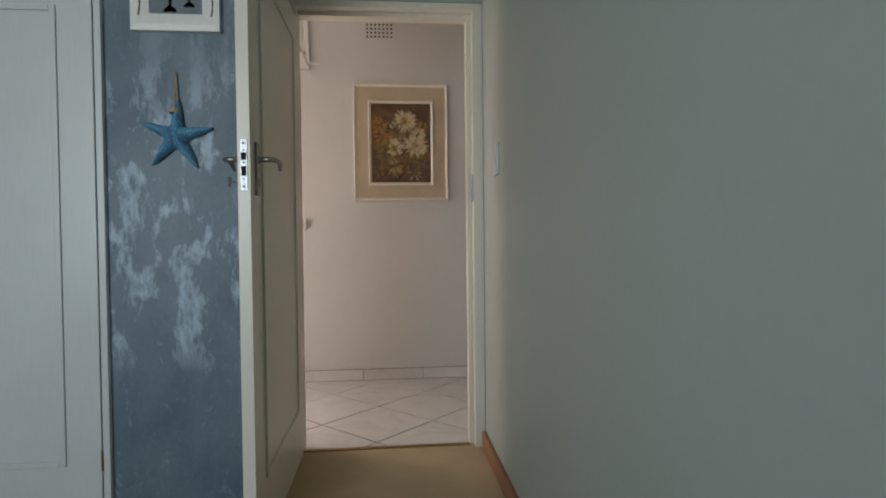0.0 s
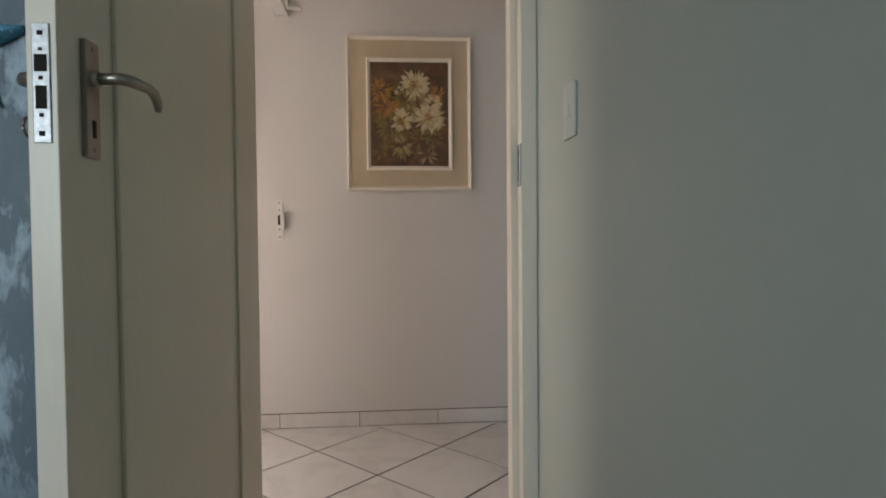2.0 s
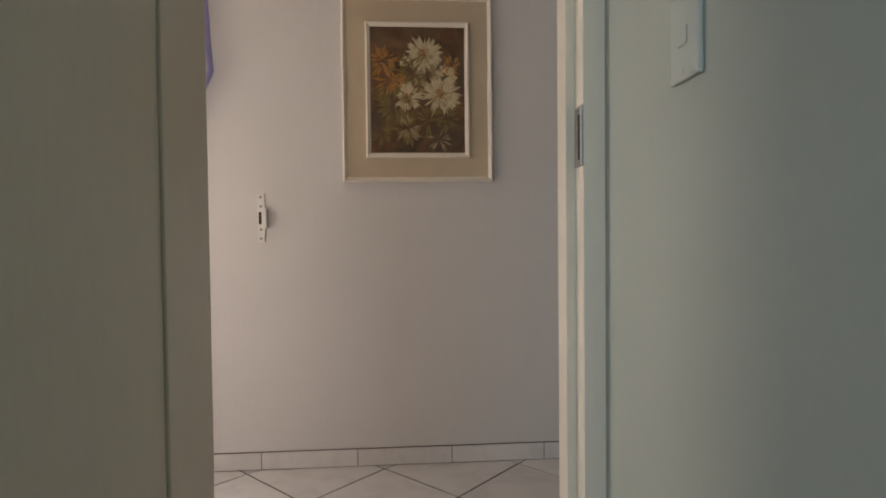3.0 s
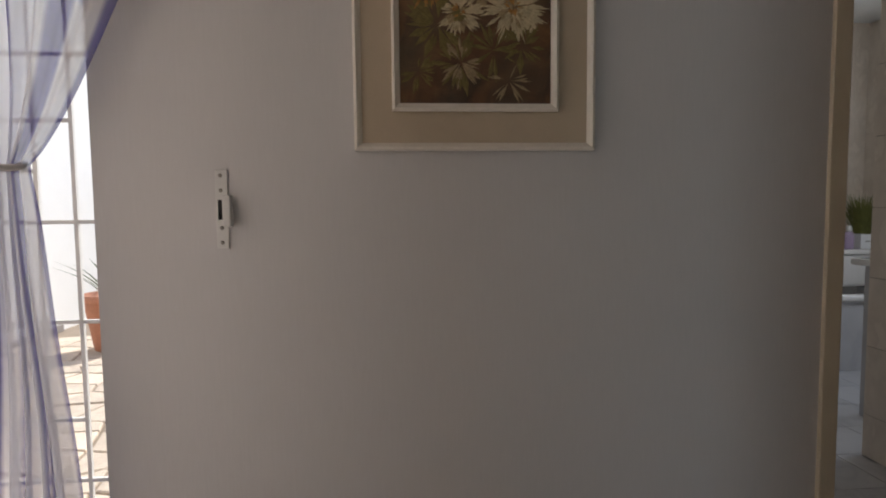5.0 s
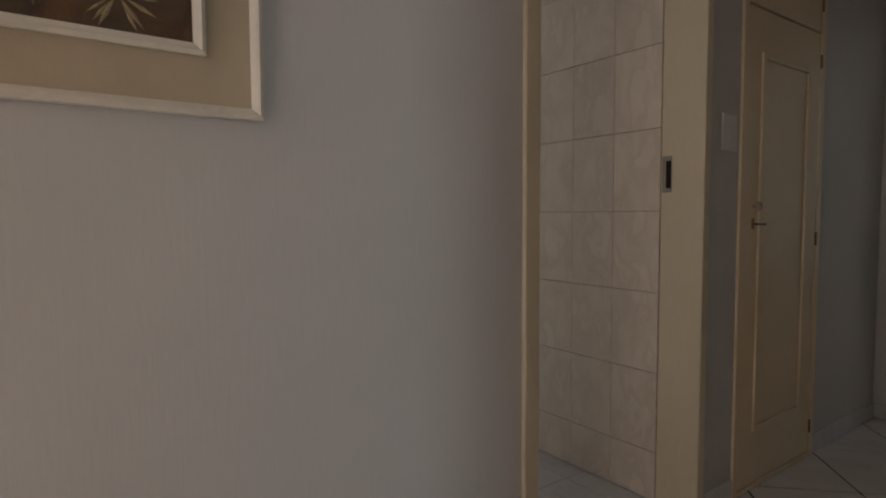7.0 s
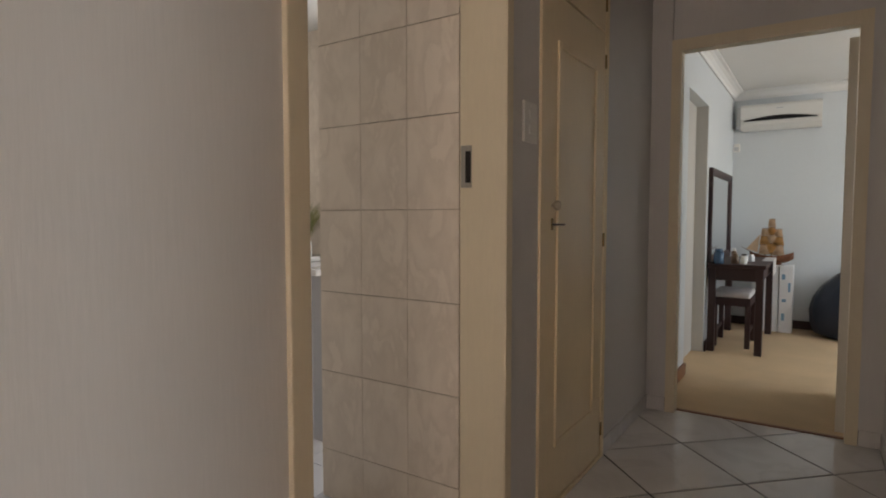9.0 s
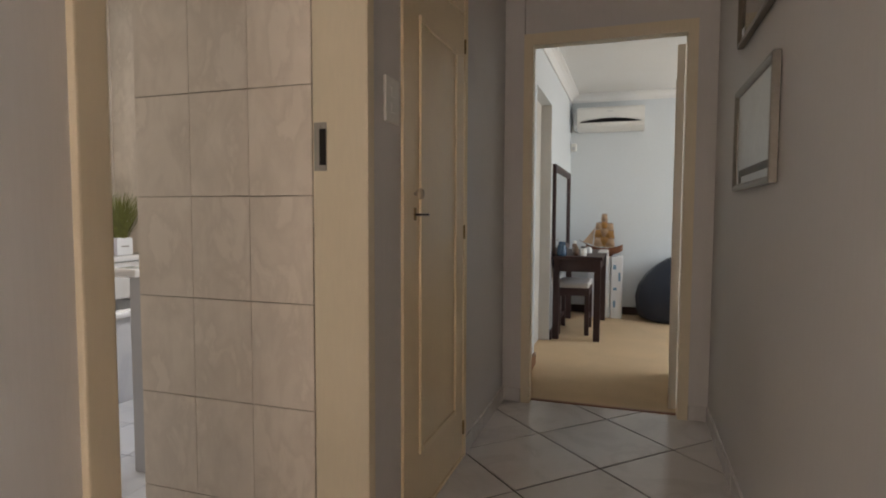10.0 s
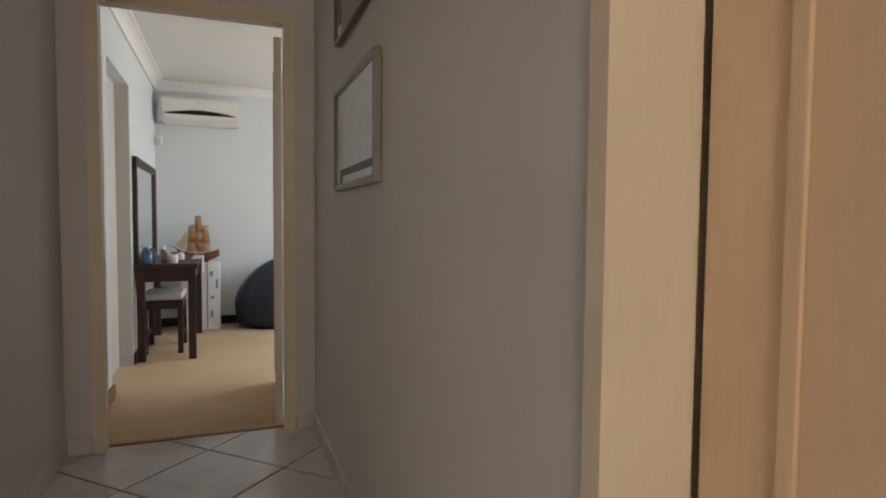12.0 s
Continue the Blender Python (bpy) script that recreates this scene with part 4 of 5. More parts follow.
def bathtub():
    b = thing("bathtub", (3.15, 2.3, 0), "white bath with a rolled rim and tiled front panel", "bath")
    part("front_panel", nb(-0.62, 0.58, -0.30, -0.27, 0.0, 0.49, bev=0.002), M["bath_tile"], b, "pale tiled bath panel")
    part("end_panel", nb(-0.62, -0.59, -0.27, 0.44, 0.0, 0.49, bev=0.002), M["bath_tile"], b)
    bm = bmesh.new()
    for q in ((-0.65, 0.59, -0.33, -0.24), (-0.65, 0.59, 0.36, 0.44), (-0.65, -0.55, -0.24, 0.36), (0.51, 0.59, -0.24, 0.36)):
        bx(bm, q[0], q[1], q[2], q[3], 0.49, 0.535, 0.016)
    part("rim", bm, M["ceramic"], b, "glossy rolled rim", True)
    bm = bmesh.new()
    for q in ((-0.55, 0.51, -0.24, -0.20, 0.12, 0.5), (-0.55, 0.51, 0.32, 0.36, 0.12, 0.5), (-0.55, -0.51, -0.2, 0.32, 0.12, 0.5), (0.47, 0.51, -0.2, 0.32, 0.12, 0.5), (-0.55, 0.51, -0.24, 0.36, 0.08, 0.12)):
        bx(bm, *q)
    part("basin", bm, M["ceramic"], b)


bathtub()
cist = thing("cistern", (3.47, 2.53, 0.536), "white ceramic tank with a rounded lid at the bath's end", "cistern")
part("tank", nb(-0.27, 0.27, -0.17, 0.2, 0.0, 0.245, bev=0.02), M["ceramic"], cist)
part("lid", nb(-0.30, 0.28, -0.19, 0.21, 0.245, 0.285, bev=0.016), M["ceramic"], cist)

grass = thing("potted_grass", (3.49, 2.44, 0.821), "small artificial grass plant in a white square pot", "potted plant")
part("pot", nb(-0.062, 0.062, -0.06, 0.06, 0.0, 0.115, bev=0.008), M["carton"], grass, "white square pot with faint print")
part("printed_mark", nb(-0.03, 0.03, -0.0612, -0.0605, 0.055, 0.062), M["silver_frame"], grass)
part("grass", blades(bmesh.new(), random.Random(3), 420, 0.06, 0.36, 0.5, 0.0035, 0.10, 0.35), M["grass_blade"], grass, "dense green grass blades")
bottle = thing("bottle", (3.37, 2.43, 0.821), "lilac plastic bottle with a white cap", "bottle")
part("body", lathe(bmesh.new(), [(0.036, 0), (0.038, 0.01), (0.038, 0.10), (0.030, 0.125), (0.017, 0.135)], 20, 0.7), M["lilac"], bottle, "", True)
part("cap", lathe(bmesh.new(), [(0.019, 0.135), (0.020, 0.14), (0.019, 0.175), (0.014, 0.178)], 16), M["plastic"], bottle, "white cap", True)


# ---- second bedroom things ----
def dressing_table():
    t = thing("dressing_table", (6.18, -0.325, 0), "dark mahogany dressing table with square legs", "table")
    part("tabletop", nb(-0.58, 0.58, -0.225, 0.205, 0.705, 0.737, bev=0.006), M["dark_wood"], t)
    part("apron", nb(-0.53, 0.53, -0.195, 0.185, 0.60, 0.705, bev=0.003), M["dark_wood"], t)
    for x in (-0.525, 0.525):
        for y in (-0.18, 0.17):
            bm = bmesh.new()
            bx(bm, x - 0.029, x + 0.029, y - 0.027, y + 0.027, 0, 0.705, 0.004)
            part("leg", bm, M["dark_wood"], t)
    for x in (-0.27, 0.27):
        part("drawer_front", nb(x - 0.2, x + 0.2, -0.2, -0.195, 0.62, 0.695, bev=0.001), M["dark_wood"], t)
    part("runner", nb(-0.02, 0.50, -0.232, -0.15, 0.737, 0.741), M["cushion"], t, "pale cloth along the table edge")
    part("runner_fall", nb(0.12, 0.50, -0.233, -0.229, 0.60, 0.739), M["cushion"], t)


dressing_table()


def stool():
    s = thing("stool", (6.08, -0.27, 0), "dark wooden stool with a pale padded seat", "stool")
    part("seat", nb(-0.22, 0.22, -0.155, 0.14, 0.43, 0.482, bev=0.018), M["cushion"], s, "pale padded seat", True)
    part("seat_frame", nb(-0.22, 0.22, -0.155, 0.14, 0.36, 0.43, bev=0.003), M["dark_wood"], s)
    for x in (-0.2, 0.2):
        for y in (-0.135, 0.12):
            part("leg", nb(x - 0.02, x + 0.02, y - 0.02, y + 0.02, 0, 0.36, bev=0.003), M["dark_wood"], s)
    for y in (-0.135, 0.12):
        part("stretcher", nb(-0.18, 0.18, y - 0.01, y + 0.01, 0.12, 0.15, bev=0.002), M["dark_wood"], s)


stool()
mir = thing("wall_mirror", (6.26, -0.112, 0.737), "large mirror in a dark mahogany frame, standing on the table", "mirror")
part("frame", moulded_frame(bmesh.new(), -0.62, 0.62, 0, 0.80, 0.06, -0.002, 0.028, 0.003), M["dark_wood"], mir)
part("glass", nb(-0.57, 0.57, -0.012, -0.004, 0.05, 0.75), M["mirror"], mir, "silvered mirror glass")


def jar(at, r, h, material, label, cap=None):
    j = thing("jar", at, label, "jar", "cosmetics on the dressing table")
    part("body", lathe(bmesh.new(), [(r * 0.92, 0), (r, 0.006), (r, h * 0.72), (r * 0.7, h * 0.8)], 18), material, j, "", True)
    part("lid", lathe(bmesh.new(), [(r * 0.72, h * 0.8), (r * 0.75, h * 0.82), (r * 0.75, h * 0.98), (r * 0.6, h)], 18), cap or material, j, "", True)


jar((5.66, -0.20, 0.737), 0.040, 0.125, M["blue_jar"], "dark blue cosmetics jar on the dressing table")
jar((5.75, -0.31, 0.737), 0.030, 0.085, M["brown_jar"], "brown glass jar on the dressing table")
jar((5.85, -0.29, 0.737), 0.022, 0.125, M["brown_jar"], "slim brown bottle on the dressing table", M["plastic"])
jar((5.95, -0.36, 0.737), 0.030, 0.07, M["plastic"], "white cosmetics jar with a dark lid", M["black_plastic"])
jar((6.10, -0.40, 0.737), 0.028, 0.06, M["carton"], "small white pot on the dressing table")
jar((5.70, -0.38, 0.737), 0.028, 0.055, M["plastic"], "low white pot on the dressing table")

stand = thing("carton_stand", (6.95, -0.60, 0), "tall white carton with blue print, used as a stand", "box")
part("carton", nb(-0.11, 0.12, -0.095, 0.02, 0, 0.655, bev=0.006), M["carton"], stand)
part("carton_back", nb(-0.10, 0.11, 0.024, 0.26, 0, 0.652, bev=0.006), M["carton"], stand)
for z, h, y0, y1 in ((0.52, 0.05, -0.03, 0.0), (0.40, 0.09, -0.075, -0.055), (0.30, 0.03, -0.04, -0.005), (0.12, 0.07, -0.03, -0.005)):
    part("printed_patch", nb(-0.1112, -0.1102, y0, y1, z, z + h), M["print_blue"], stand)


def ship():
    s = thing("model_ship", (6.93, -0.50, 0.655), "wooden model sailing ship with amber sails on a carton", "model ship")
    bm = bmesh.new()
    rings = []
    n = 13
    for i in range(n):
        u = -1 + 2 * i / (n - 1)
        y = 0.19 * u
        w = 0.045 * (1 - abs(u) ** 2.4) + 0.004
        top, low = 0.085 + 0.045 * u * u, 0.012 + 0.05 * abs(u) ** 3
        rings.append([bm.verts.new((w * math.cos(a) * (0.55 + 0.45 * math.sin(abs(a) * 0.5)), y, low + (top - low) * k / 4)) for k, a in enumerate((1.45, 0.9, 0.45, 0.15, 0.0))])
        rings[-1] += [bm.verts.new((-v.co.x, v.co.y, v.co.z)) for v in rings[-1][::-1]]
    for a, b in zip(rings, rings[1:]):
        for k in range(10):
            bm.faces.new((a[k], a[(k + 1) % 10], b[(k + 1) % 10], b[k]))
    bm.faces.new(rings[0][::-1])
    bm.faces.new(rings[-1])
    part("hull", bm, M["hull"], s, "dark varnished hull", True)
    part("cradle", nb(-0.03, 0.03, -0.09, 0.09, 0, 0.022, bev=0.003), M["hull"], s)
    part("bowsprit", rod(bmesh.new(), (0, 0.17, 0.12), (0, 0.27, 0.17), 0.004, 0.002, 8), M["hull"], s)
    for y, h, lift in ((-0.058, 0.36, -0.010), (0.0, 0.455, 0.008), (0.056, 0.37, -0.004)):
        part("mast", rod(bmesh.new(), (0, y, 0.08), (0, y, h), 0.005, 0.003, 8), M["hull"], s)
        for k, (z0, z1, w) in enumerate(((0.105, 0.198, 0.056), (0.203, 0.284, 0.049), (0.289, 0.360, 0.038), (0.365, 0.44, 0.034))):
            z0, z1 = z0 + lift, min(z1 + lift, h - 0.005)
            if z1 - z0 < 0.03:
                continue
            bm = bmesh.new()
            g = [[bm.verts.new((-0.012 - 0.026 * math.sin(math.pi * (b / 4)) - 0.018 * math.sin(math.pi * (a / 5)), y - w * (1 - 0.26 * b / 4) + 2 * w * (1 - 0.26 * b / 4) * a / 5, z0 + (z1 - z0) * b / 4)) for a in range(6)] for b in range(5)]
            for b in range(4):
                for a in range(5):
                    bm.faces.new((g[b][a], g[b][a + 1], g[b + 1][a + 1], g[b + 1][a]))
            bmesh.ops.solidify(bm, geom=bm.faces[:], thickness=0.002)
            part("sail", bm, M["sail"] if (k + (lift > 0)) % 2 else M["sail_pale"], s, "", True)
            part("yard", rod(bmesh.new(), (-0.008, y - 0.84 * w, z1), (-0.008, y + 0.84 * w, z1), 0.003, None, 6), M["hull"], s)
    bm = bmesh.new()
    v = [[bm.verts.new((x, y, z)) for y, z in ((0.10, 0.30), (0.22, 0.15), (0.12, 0.12))] for x in (-0.012, -0.009)]
    bm.faces.new(v[0])
    bm.faces.new(v[1][::-1])
    for k in range(3):
        bm.faces.new((v[0][k], v[1][k], v[1][(k + 1) % 3], v[0][(k + 1) % 3]))
    part("jib", bm, M["sail_pale"], s)


ship()


def bean_bag():
    b = thing("bean_bag", (6.86, -1.24, 0), "slumped dark navy bean bag against the wall", "bean bag")
    bm = lathe(bmesh.new(), [(0.26, 0.0), (0.36, 0.03), (0.405, 0.12), (0.42, 0.24), (0.40, 0.36), (0.34, 0.47), (0.25, 0.57), (0.145, 0.64), (0.06, 0.675), (0.012, 0.68)], 40)
    for v in bm.verts:
        a = math.atan2(v.co.y, v.co.x)
        k = 1 + 0.035 * math.sin(a * 6 + v.co.z * 4) + 0.05 * noise.noise(v.co * 5)
        v.co.x, v.co.y = 0.64 * v.co.x * k + 0.16 * v.co.z ** 2, v.co.y * k - 0.10 * v.co.z ** 2
    part("body", bm, M["navy"], b, "", True)
    for i in range(6):
        pts = []
        for r, z in ((0.412, 0.12), (0.427, 0.24), (0.406, 0.36), (0.346, 0.47), (0.255, 0.57), (0.15, 0.643), (0.06, 0.678)):
            a = i * math.pi / 3 + 0.3
            pts.append((0.64 * r * math.cos(a) + 0.16 * z * z, r * math.sin(a) - 0.10 * z * z, z))
        part("seam", tube(bm=bmesh.new(), pts=pts, radii=0.0035, seg=6), M["navy"], b)


bean_bag()


def air_conditioner():
    a = thing("air_conditioner", (7.148, -0.535, 2.0), "white wall-mounted split air conditioner with a dark outlet slot", "air conditioner")
    bm = bmesh.new()
    prof = [(0, 0), (-0.10, 0.0), (-0.175, 0.045), (-0.20, 0.11), (-0.205, 0.225), (-0.19, 0.245), (0, 0.245)]
    r = [[bm.verts.new((x, y, z)) for x, z in prof] for y in (-0.345, 0.345)]
    for i in range(len(prof)):
        j = (i + 1) % len(prof)
        bm.faces.new((r[0][i], r[0][j], r[1][j], r[1][i]))
    bm.faces.new(r[0])
    bm.faces.new(r[1][::-1])
    bmesh.ops.bevel(bm, geom=bm.edges[:], offset=0.006, segments=2, affect="EDGES")
    part("body", bm, M["plastic"], a)
    bm = bmesh.new()
    n = 20
    lo = [bm.verts.new((-0.200, -0.31 + 0.62 * i / n, 0.082)) for i in range(n + 1)]
    up = [bm.verts.new((-0.2095, -0.31 + 0.62 * i / n, 0.082 + 0.006 + 0.036 * math.sin(math.pi * i / n))) for i in range(n + 1)]
    for i in range(n):
        bm.faces.new((lo[i], lo[i + 1], up[i + 1], up[i]))
    bmesh.ops.solidify(bm, geom=bm.faces[:], thickness=0.006)
    part("outlet_slot", bm, M["black_plastic"], a, "dark curved air outlet")
    part("louvre", nb(-0.196, -0.188, -0.31, 0.31, 0.055, 0.078, bev=0.002), M["plastic"], a)
    part("side_cover", nb(-0.17, 0.0, 0.346, 0.38, 0.02, 0.235, bev=0.004), M["shade_plastic"], a, "grey side cover")
    part("badge", nb(-0.2062, -0.2052, -0.03, 0.03, 0.19, 0.198), M["shade_plastic"], a)
    pr = thing("alarm_sensor", (7.148, -0.145, 1.80), "small white alarm sensor in the wall corner", "sensor")
    part("body", nb(-0.045, 0, -0.03, 0.03, 0, 0.085, bev=0.01), M["plastic"], pr)
    part("lens", nb(-0.049, -0.044, -0.02, 0.02, 0.012, 0.05, bev=0.002), M["shade_plastic"], pr)


air_conditioner()


# ---- first bedroom things ----
def wardrobe():
    w = thing("wardrobe", (-0.935, -2.15, 0), "built-in white wardrobe with panelled doors", "wardrobe")
    part("carcass", nb(-2.49, -0.012, 0.0, 0.70, 0.02, 2.70), M["white_gloss"], w)
    part("side_strip", nb(-0.015, 0.008, -0.022, -0.0005, 0.001, 2.70, bev=0.002), M["white_gloss"], w)
    for i in range(3):
        x1 = -0.019 - i * 0.82
        for z0, z1, p0, p1 in ((0.06, 2.10, 0.28, 1.86), (2.11, 2.69, 2.2, 2.6)):
            d = part("door", nb(x1 - 0.812, x1, -0.024, -0.0005, z0, z1, bev=0.003), M["white_gloss"], w)
            bm = bmesh.new()
            a, b = x1 - 0.70, x1 - 0.114
            for q in ((a, a + 0.02, p0, p1), (b - 0.02, b, p0, p1), (a + 0.02, b - 0.02, p0, p0 + 0.02), (a + 0.02, b - 0.02, p1 - 0.02, p1)):
                bx(bm, q[0], q[1], -0.033, -0.024, q[2], q[3], 0.004)
            part("moulding", bm, M["white_gloss"], d)
            part("hinge", rod(bmesh.new(), (x1 + 0.002, -0.024, z0 + 0.2), (x1 + 0.002, -0.024, z0 + 0.27), 0.004, None, 8), M["brass"], d)
    part("plinth", nb(-2.49, 0.0, -0.012, -0.0005, 0.001, 0.055), M["white_gloss"], w)


wardrobe()


def starfish():
    s = thing("starfish", (-0.686, -2.152, 1.42), "blue beaded starfish ornament hanging from a cord", "ornament")
    bm = bmesh.new()
    rng = random.Random(2)
    n, rings = 100, 9
    tilt = radians(90)
    layers = []
    for k in range(rings + 1):
        f = k / rings
        row = []
        for i in range(n):
            a = 2 * math.pi * i / n
            q = (a % (2 * math.pi / 5)) - math.pi / 5
            arm = abs(q) / (math.pi / 5)
            r = 0.043 + 0.087 * arm ** 2.5
            ridge = 0.030 * (1 - f ** 2) * (0.55 + 0.45 * (1 - f)) + 0.010 * (1 - f ** 6)
            row.append((r * f, a + tilt, ridge))
        layers.append(row)
    top = [[bm.verts.new((rr * math.cos(a), -0.012 - h - 0.0035 * rng.random(), rr * math.sin(a) * 1.0)) for rr, a, h in row] for row in layers[1:]]
    c = bm.verts.new((0, -0.052, 0))
    for i in range(n):
        bm.faces.new((c, top[0][i], top[0][(i + 1) % n]))
    for a, b in zip(top, top[1:]):
        for i in range(n):
            bm.faces.new((a[i], b[i], b[(i + 1) % n], a[(i + 1) % n]))
    back = [bm.verts.new((v.co.x * 0.98, -0.002, v.co.z * 0.98)) for v in top[-1]]
    for i in range(n):
        bm.faces.new((top[-1][i], back[i], back[(i + 1) % n], top[-1][(i + 1) % n]))
    bm.faces.new(back)
    bm.transform(pose(0, 0, 0, 0, 4, 0))
    part("body", bm, M["starfish"], s, "", True)
    bm = bmesh.new()
    tube(bm, [(-0.004, -0.012, 0.09), (-0.006, -0.006, 0.15), (-0.004, -0.004, 0.225)], 0.004, 8)
    tube(bm, [(0.006, -0.012, 0.09), (0.003, -0.006, 0.15), (-0.002, -0.004, 0.225)], 0.004, 8)
    part("cord", bm, M["rope"], s, "twisted jute cord", True)
    part("cord_binding", rod(bmesh.new(), (-0.001, -0.022, 0.078), (-0.002, -0.020, 0.094), 0.0175, 0.0165, 16), M["rope"], s)


starfish()


def sea_picture():
    p = thing("framed_print", (-0.68, -2.15, 1.784), "white wooden frame with whale tails on a slate blue ground", "picture")
    part("frame", moulded_frame(bmesh.new(), -0.149, 0.149, 0, 0.42, 0.060, -0.002, 0.020, 0.002), M["cast_white"], p, "white painted wooden frame")
    sheet = part("print", nb(-0.095, 0.095, -0.010, -0.004, 0.055, 0.365), M["slate_print"], p, "slate blue print")
    for cx, cz, k in ((-0.02, 0.075, 1.0), (0.045, 0.092, 0.8)):
        bm = bmesh.new()
        for sg in (-1, 1):
            v = [bm.verts.new((cx + sg * a * k, -0.0115, cz + b * k)) for a, b in ((0.0, -0.004), (0.012, -0.010), (0.024, -0.004), (0.016, 0.006), (0.004, 0.014), (0.008, 0.07), (0.0, 0.075))]
            bm.faces.new(v if sg > 0 else v[::-1])
        bmesh.ops.solidify(bm, geom=bm.faces[:], thickness=0.001)
        part("painted_tail", bm, M["sea_print"], sheet, "dark blue whale tail")
    for sx in (-0.122, 0.122):
        part("rope_trim", tube(bmesh.new(), [(sx + 0.006 * math.sin(k * 0.9), -0.024, 0.05 + k * 0.022) for k in range(10)], 0.0035, 6), M["rope"], p, "knotted rope trim", True)


sea_picture()


# ---- floor and wall pieces ----
def clip(poly, axis, limit, keep_less):
    out = []
    for i, a in enumerate(poly):
        b = poly[(i + 1) % len(poly)]
        ia, ib = (a[axis] <= limit) == keep_less, (b[axis] <= limit) == keep_less
        if ia:
            out.append(a)
        if ia != ib:
            f = (limit - a[axis]) / (b[axis] - a[axis])
            out.append((a[0] + f * (b[0] - a[0]), a[1] + f * (b[1] - a[1])))
    return out


def slab_mesh(name, poly, z0, z1, edge, material):
    """A tile with an eased edge."""
    cx, cy = sum(p[0] for p in poly) / len(poly), sum(p[1] for p in poly) / len(poly)
    vs, n = [], len(poly)
    for z, e in ((z0, 0), (z1 - edge, 0), (z1, edge)):
        for x, y in poly:
            d = math.hypot(x - cx, y - cy) or 1
            vs.append((x - (x - cx) / d * e * 1.4, y - (y - cy) / d * e * 1.4, z))
    fs = [tuple(range(2 * n, 3 * n))]
    for k in (0, 1):
        for i in range(n):
            j = (i + 1) % n
            fs.append((k * n + i, k * n + j, (k + 1) * n + j, (k + 1) * n + i))
    me = bpy.data.meshes.new(name)
    me.from_pydata(vs, [], fs)
    me.materials.append(material)
    return me


def lay(name, parent, poly, z0, z1, edge, material, bounds):
    for axis, limit, less in ((0, bounds[0], False), (0, bounds[1], True), (1, bounds[2], False), (1, bounds[3], True)):
        poly = clip(poly, axis, limit, less)
        if len(poly) < 3:
            return
    area = abs(sum(a[0] * b[1] - b[0] * a[1] for a, b in zip(poly, poly[1:] + poly[:1]))) / 2
    if area < 0.0008:
        return
    ob = new(name, slab_mesh(name, poly, z0, z1, edge, material))
    ob.parent = parent


passage_floor = bpy.data.objects["floor"]
D, gap = 0.3134, 0.0068
for i in range(-17, 16):
    for j in range(-4, 5):
        if (i + j) % 2:
            cx, cy = -0.03 + i * D, -0.67 + j * D
            h = D - gap
            lay("floor_tile", passage_floor, [(cx - h, cy), (cx, cy - h), (cx + h, cy), (cx, cy + h)], -0.004, 0.0, 0.0012, M["floor_tile"], (-5.1, 3.92, -1.37, 0.09))
bath_floor = bpy.data.objects["floor_bathroom"]
for i in range(9):
    for j in range(9):
        x0, y0 = 1.0 + i * 0.31, 0.135 + j * 0.31 - 0.31
        lay("floor_tile", bath_floor, [(x0 + 0.002, y0 + 0.002), (x0 + 0.308, y0 + 0.002), (x0 + 0.308, y0 + 0.308), (x0 + 0.002, y0 + 0.308)], -0.004, 0.0, 0.001, M["bath_tile"], (1.0, 3.75, 0.095, 2.75))

# partition wall tiles, three across
partition = bpy.data.objects["wall_bathroom_partition"]
tile_me = {}
for c, (y0, y1) in enumerate(((0.094, 0.309), (0.309, 0.524), (0.524, 0.739))):
    for r in range(-1, 8):
        z0, z1 = max(0.002, 0.200 + r * 0.316), min(2.618, 0.516 + r * 0.316)
        if z1 - z0 < 0.02:
            continue
        g = 0.0013
        me = slab_mesh("wall_tile", [(y0 + 0.3 * g, z0 + g), (y1 - 0.3 * g, z0 + g), (y1 - 0.3 * g, z1 - g), (y0 + 0.3 * g, z1 - g)], 0.0, 0.011, 0.0007, M["wall_tile"])
        me.transform(Matrix(((0, 0, -1, 2.058), (1, 0, 0, 0), (0, 1, 0, 0), (0, 0, 0, 1))))
        new("wall_tile", me).parent = partition

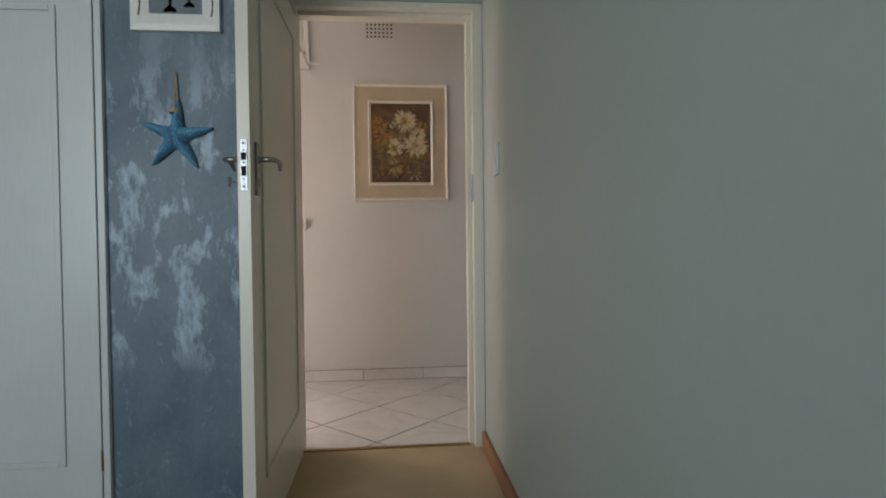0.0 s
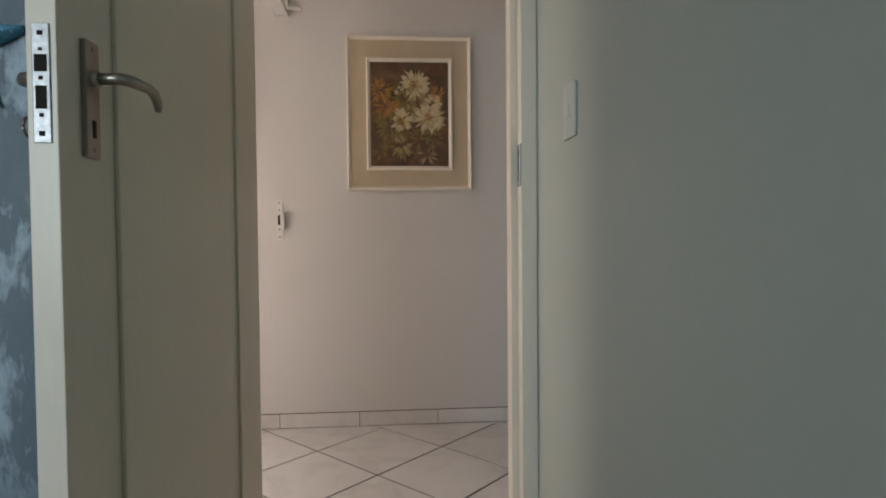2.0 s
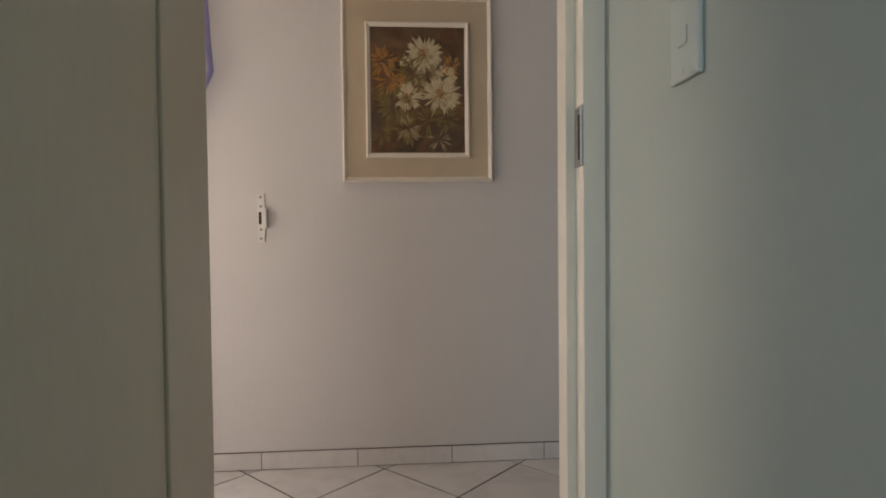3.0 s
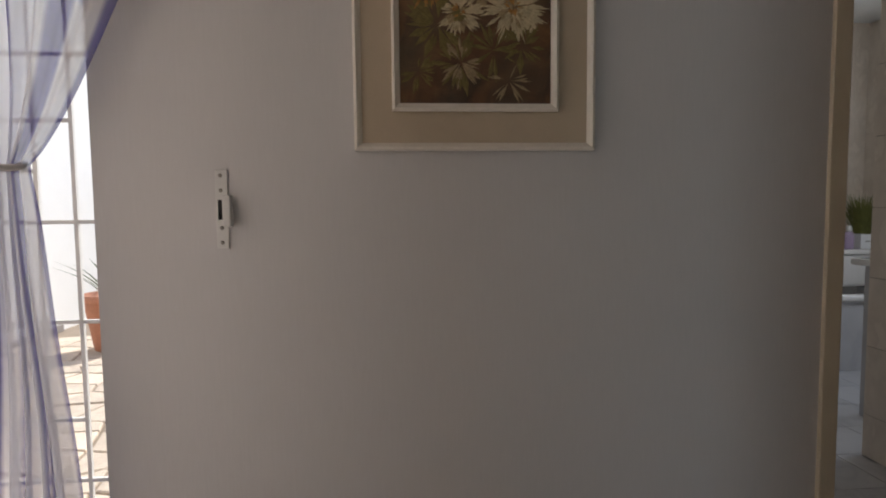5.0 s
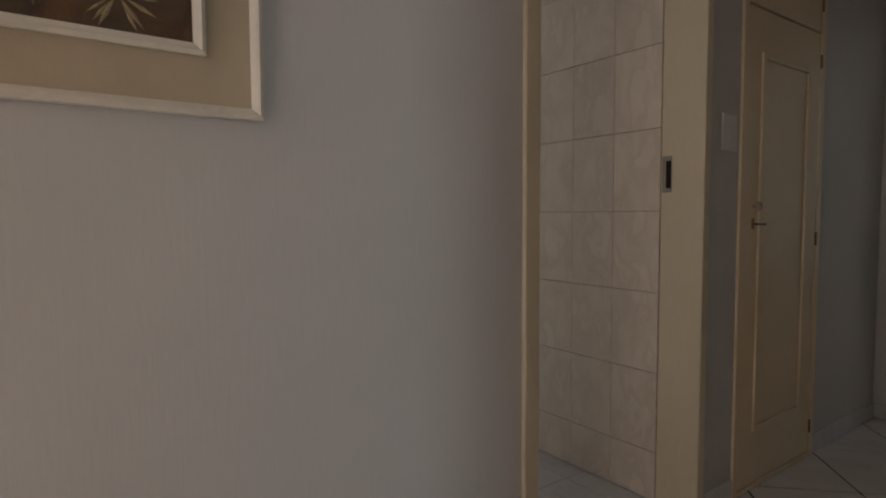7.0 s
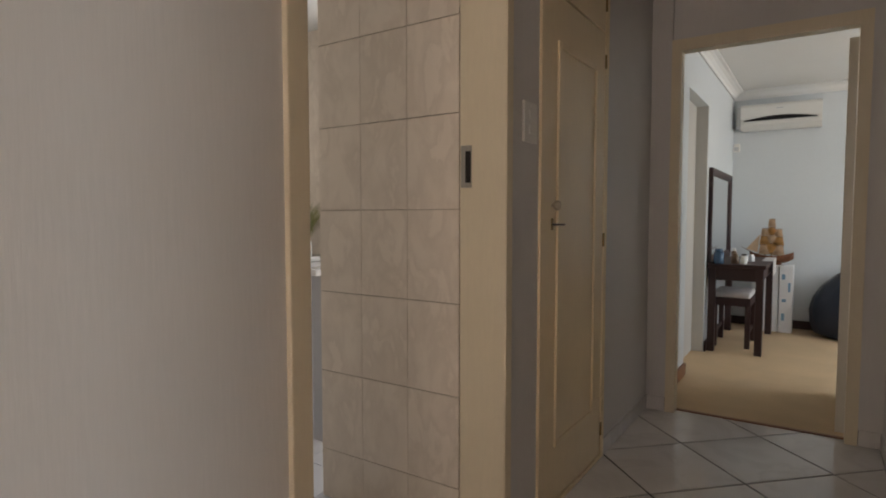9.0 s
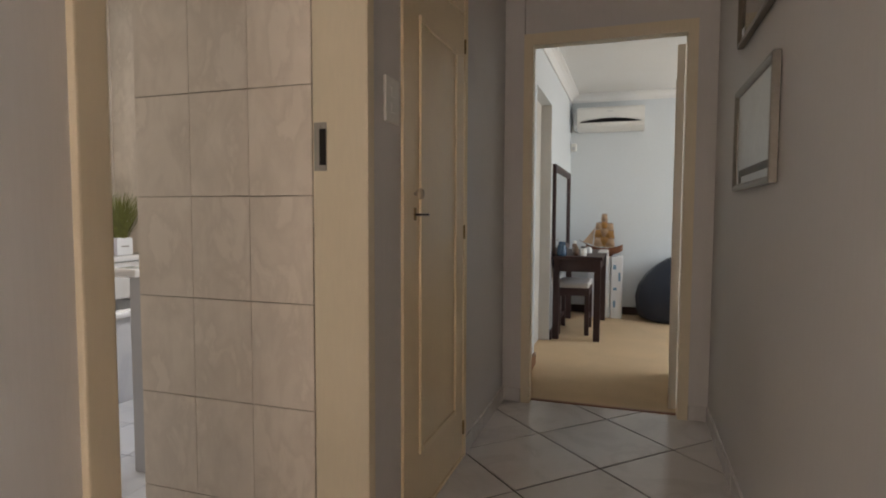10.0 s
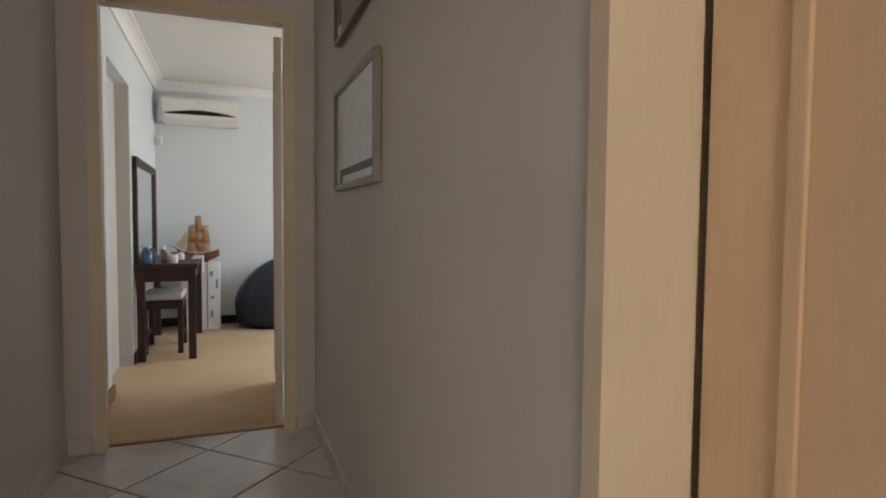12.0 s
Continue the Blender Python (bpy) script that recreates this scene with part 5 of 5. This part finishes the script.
# tile skirting along the passage
def skirting(name, label, runs):
    gb = bmesh.new()
    for (ax, ay), (cx, cy), (nx, ny), start in runs:
        bx(gb, min(ax, cx) + min(0, nx) * 0.005, max(ax, cx) + max(0, nx) * 0.005, min(ay, cy) + min(0, ny) * 0.005, max(ay, cy) + max(0, ny) * 0.005, 0.0 if ay == 0 else 0.005, 0.0835 if ay == 0 else 0.079)
    base = tagged(link(name, gb, M["grout"]), label, kind="structure")
    for (ax, ay), (bx_, by_), (nx, ny), start in runs:
        L = math.hypot(bx_ - ax, by_ - ay)
        ux, uy = (bx_ - ax) / L, (by_ - ay) / L
        s = start - 0.4432
        while s < L:
            s0, s1 = max(0, s) + 0.0015, min(L, s + 0.4432) - 0.0015
            if s1 - s0 > 0.02:
                me = slab_mesh("skirting_tile", [(s0, 0.003), (s1, 0.003), (s1, 0.081), (s0, 0.081)], 0.0, 0.009, 0.0015, M["floor_tile"])
                me.transform(Matrix(((ux, 0, nx, ax), (uy, 0, ny, ay), (0, 1, 0, 0), (0, 0, 0, 1))))
                new("skirting_tile", me).parent = base
            s += 0.4432


skirting("baseboard_passage", "white tile skirting along the passage", [
    ((-0.931, 0), (1.249, 0), (0, -1), 0.331), ((3.053, -0.07), (3.86, -0.07), (0, -1), 0.3), ((2.092, -0.07), (2.308, -0.07), (0, -1), 0.1),
    ((3.86, -0.07), (3.86, -0.179), (-1, 0), 0.3), ((3.86, -1.083), (3.86, -1.18), (-1, 0), 0.3), ((3.86, -1.18), (1.494, -1.18), (0, 1), 0.36), ((0.615, -1.30), (0.532, -1.30), (0, 1), 0.3), ((-0.453, -1.30), (-5.1, -1.30), (0, 1), 0.3)])

# crazy paving, nearest the door
stones = bpy.data.objects["patio"]
rng = random.Random(11)
pts = {}
for i in range(15):
    for j in range(17):
        pts[i, j] = (-3.62 + i * 0.27 + rng.uniform(-0.085, 0.085), 0.34 + j * 0.24 + rng.uniform(-0.075, 0.075))
for i in range(14):
    for j in range(16):
        q = [pts[i, j], pts[i + 1, j], pts[i + 1, j + 1], pts[i, j + 1]]
        cx, cy = sum(p[0] for p in q) / 4, sum(p[1] for p in q) / 4
        q = [(cx + (x - cx) * 0.93, cy + (y - cy) * 0.93) for x, y in q]
        ob = new("paving_stone", slab_mesh("paving_stone", q, -0.075, -0.062 + rng.uniform(0, 0.006), 0.006, M["paving"]))
        ob.parent = stones
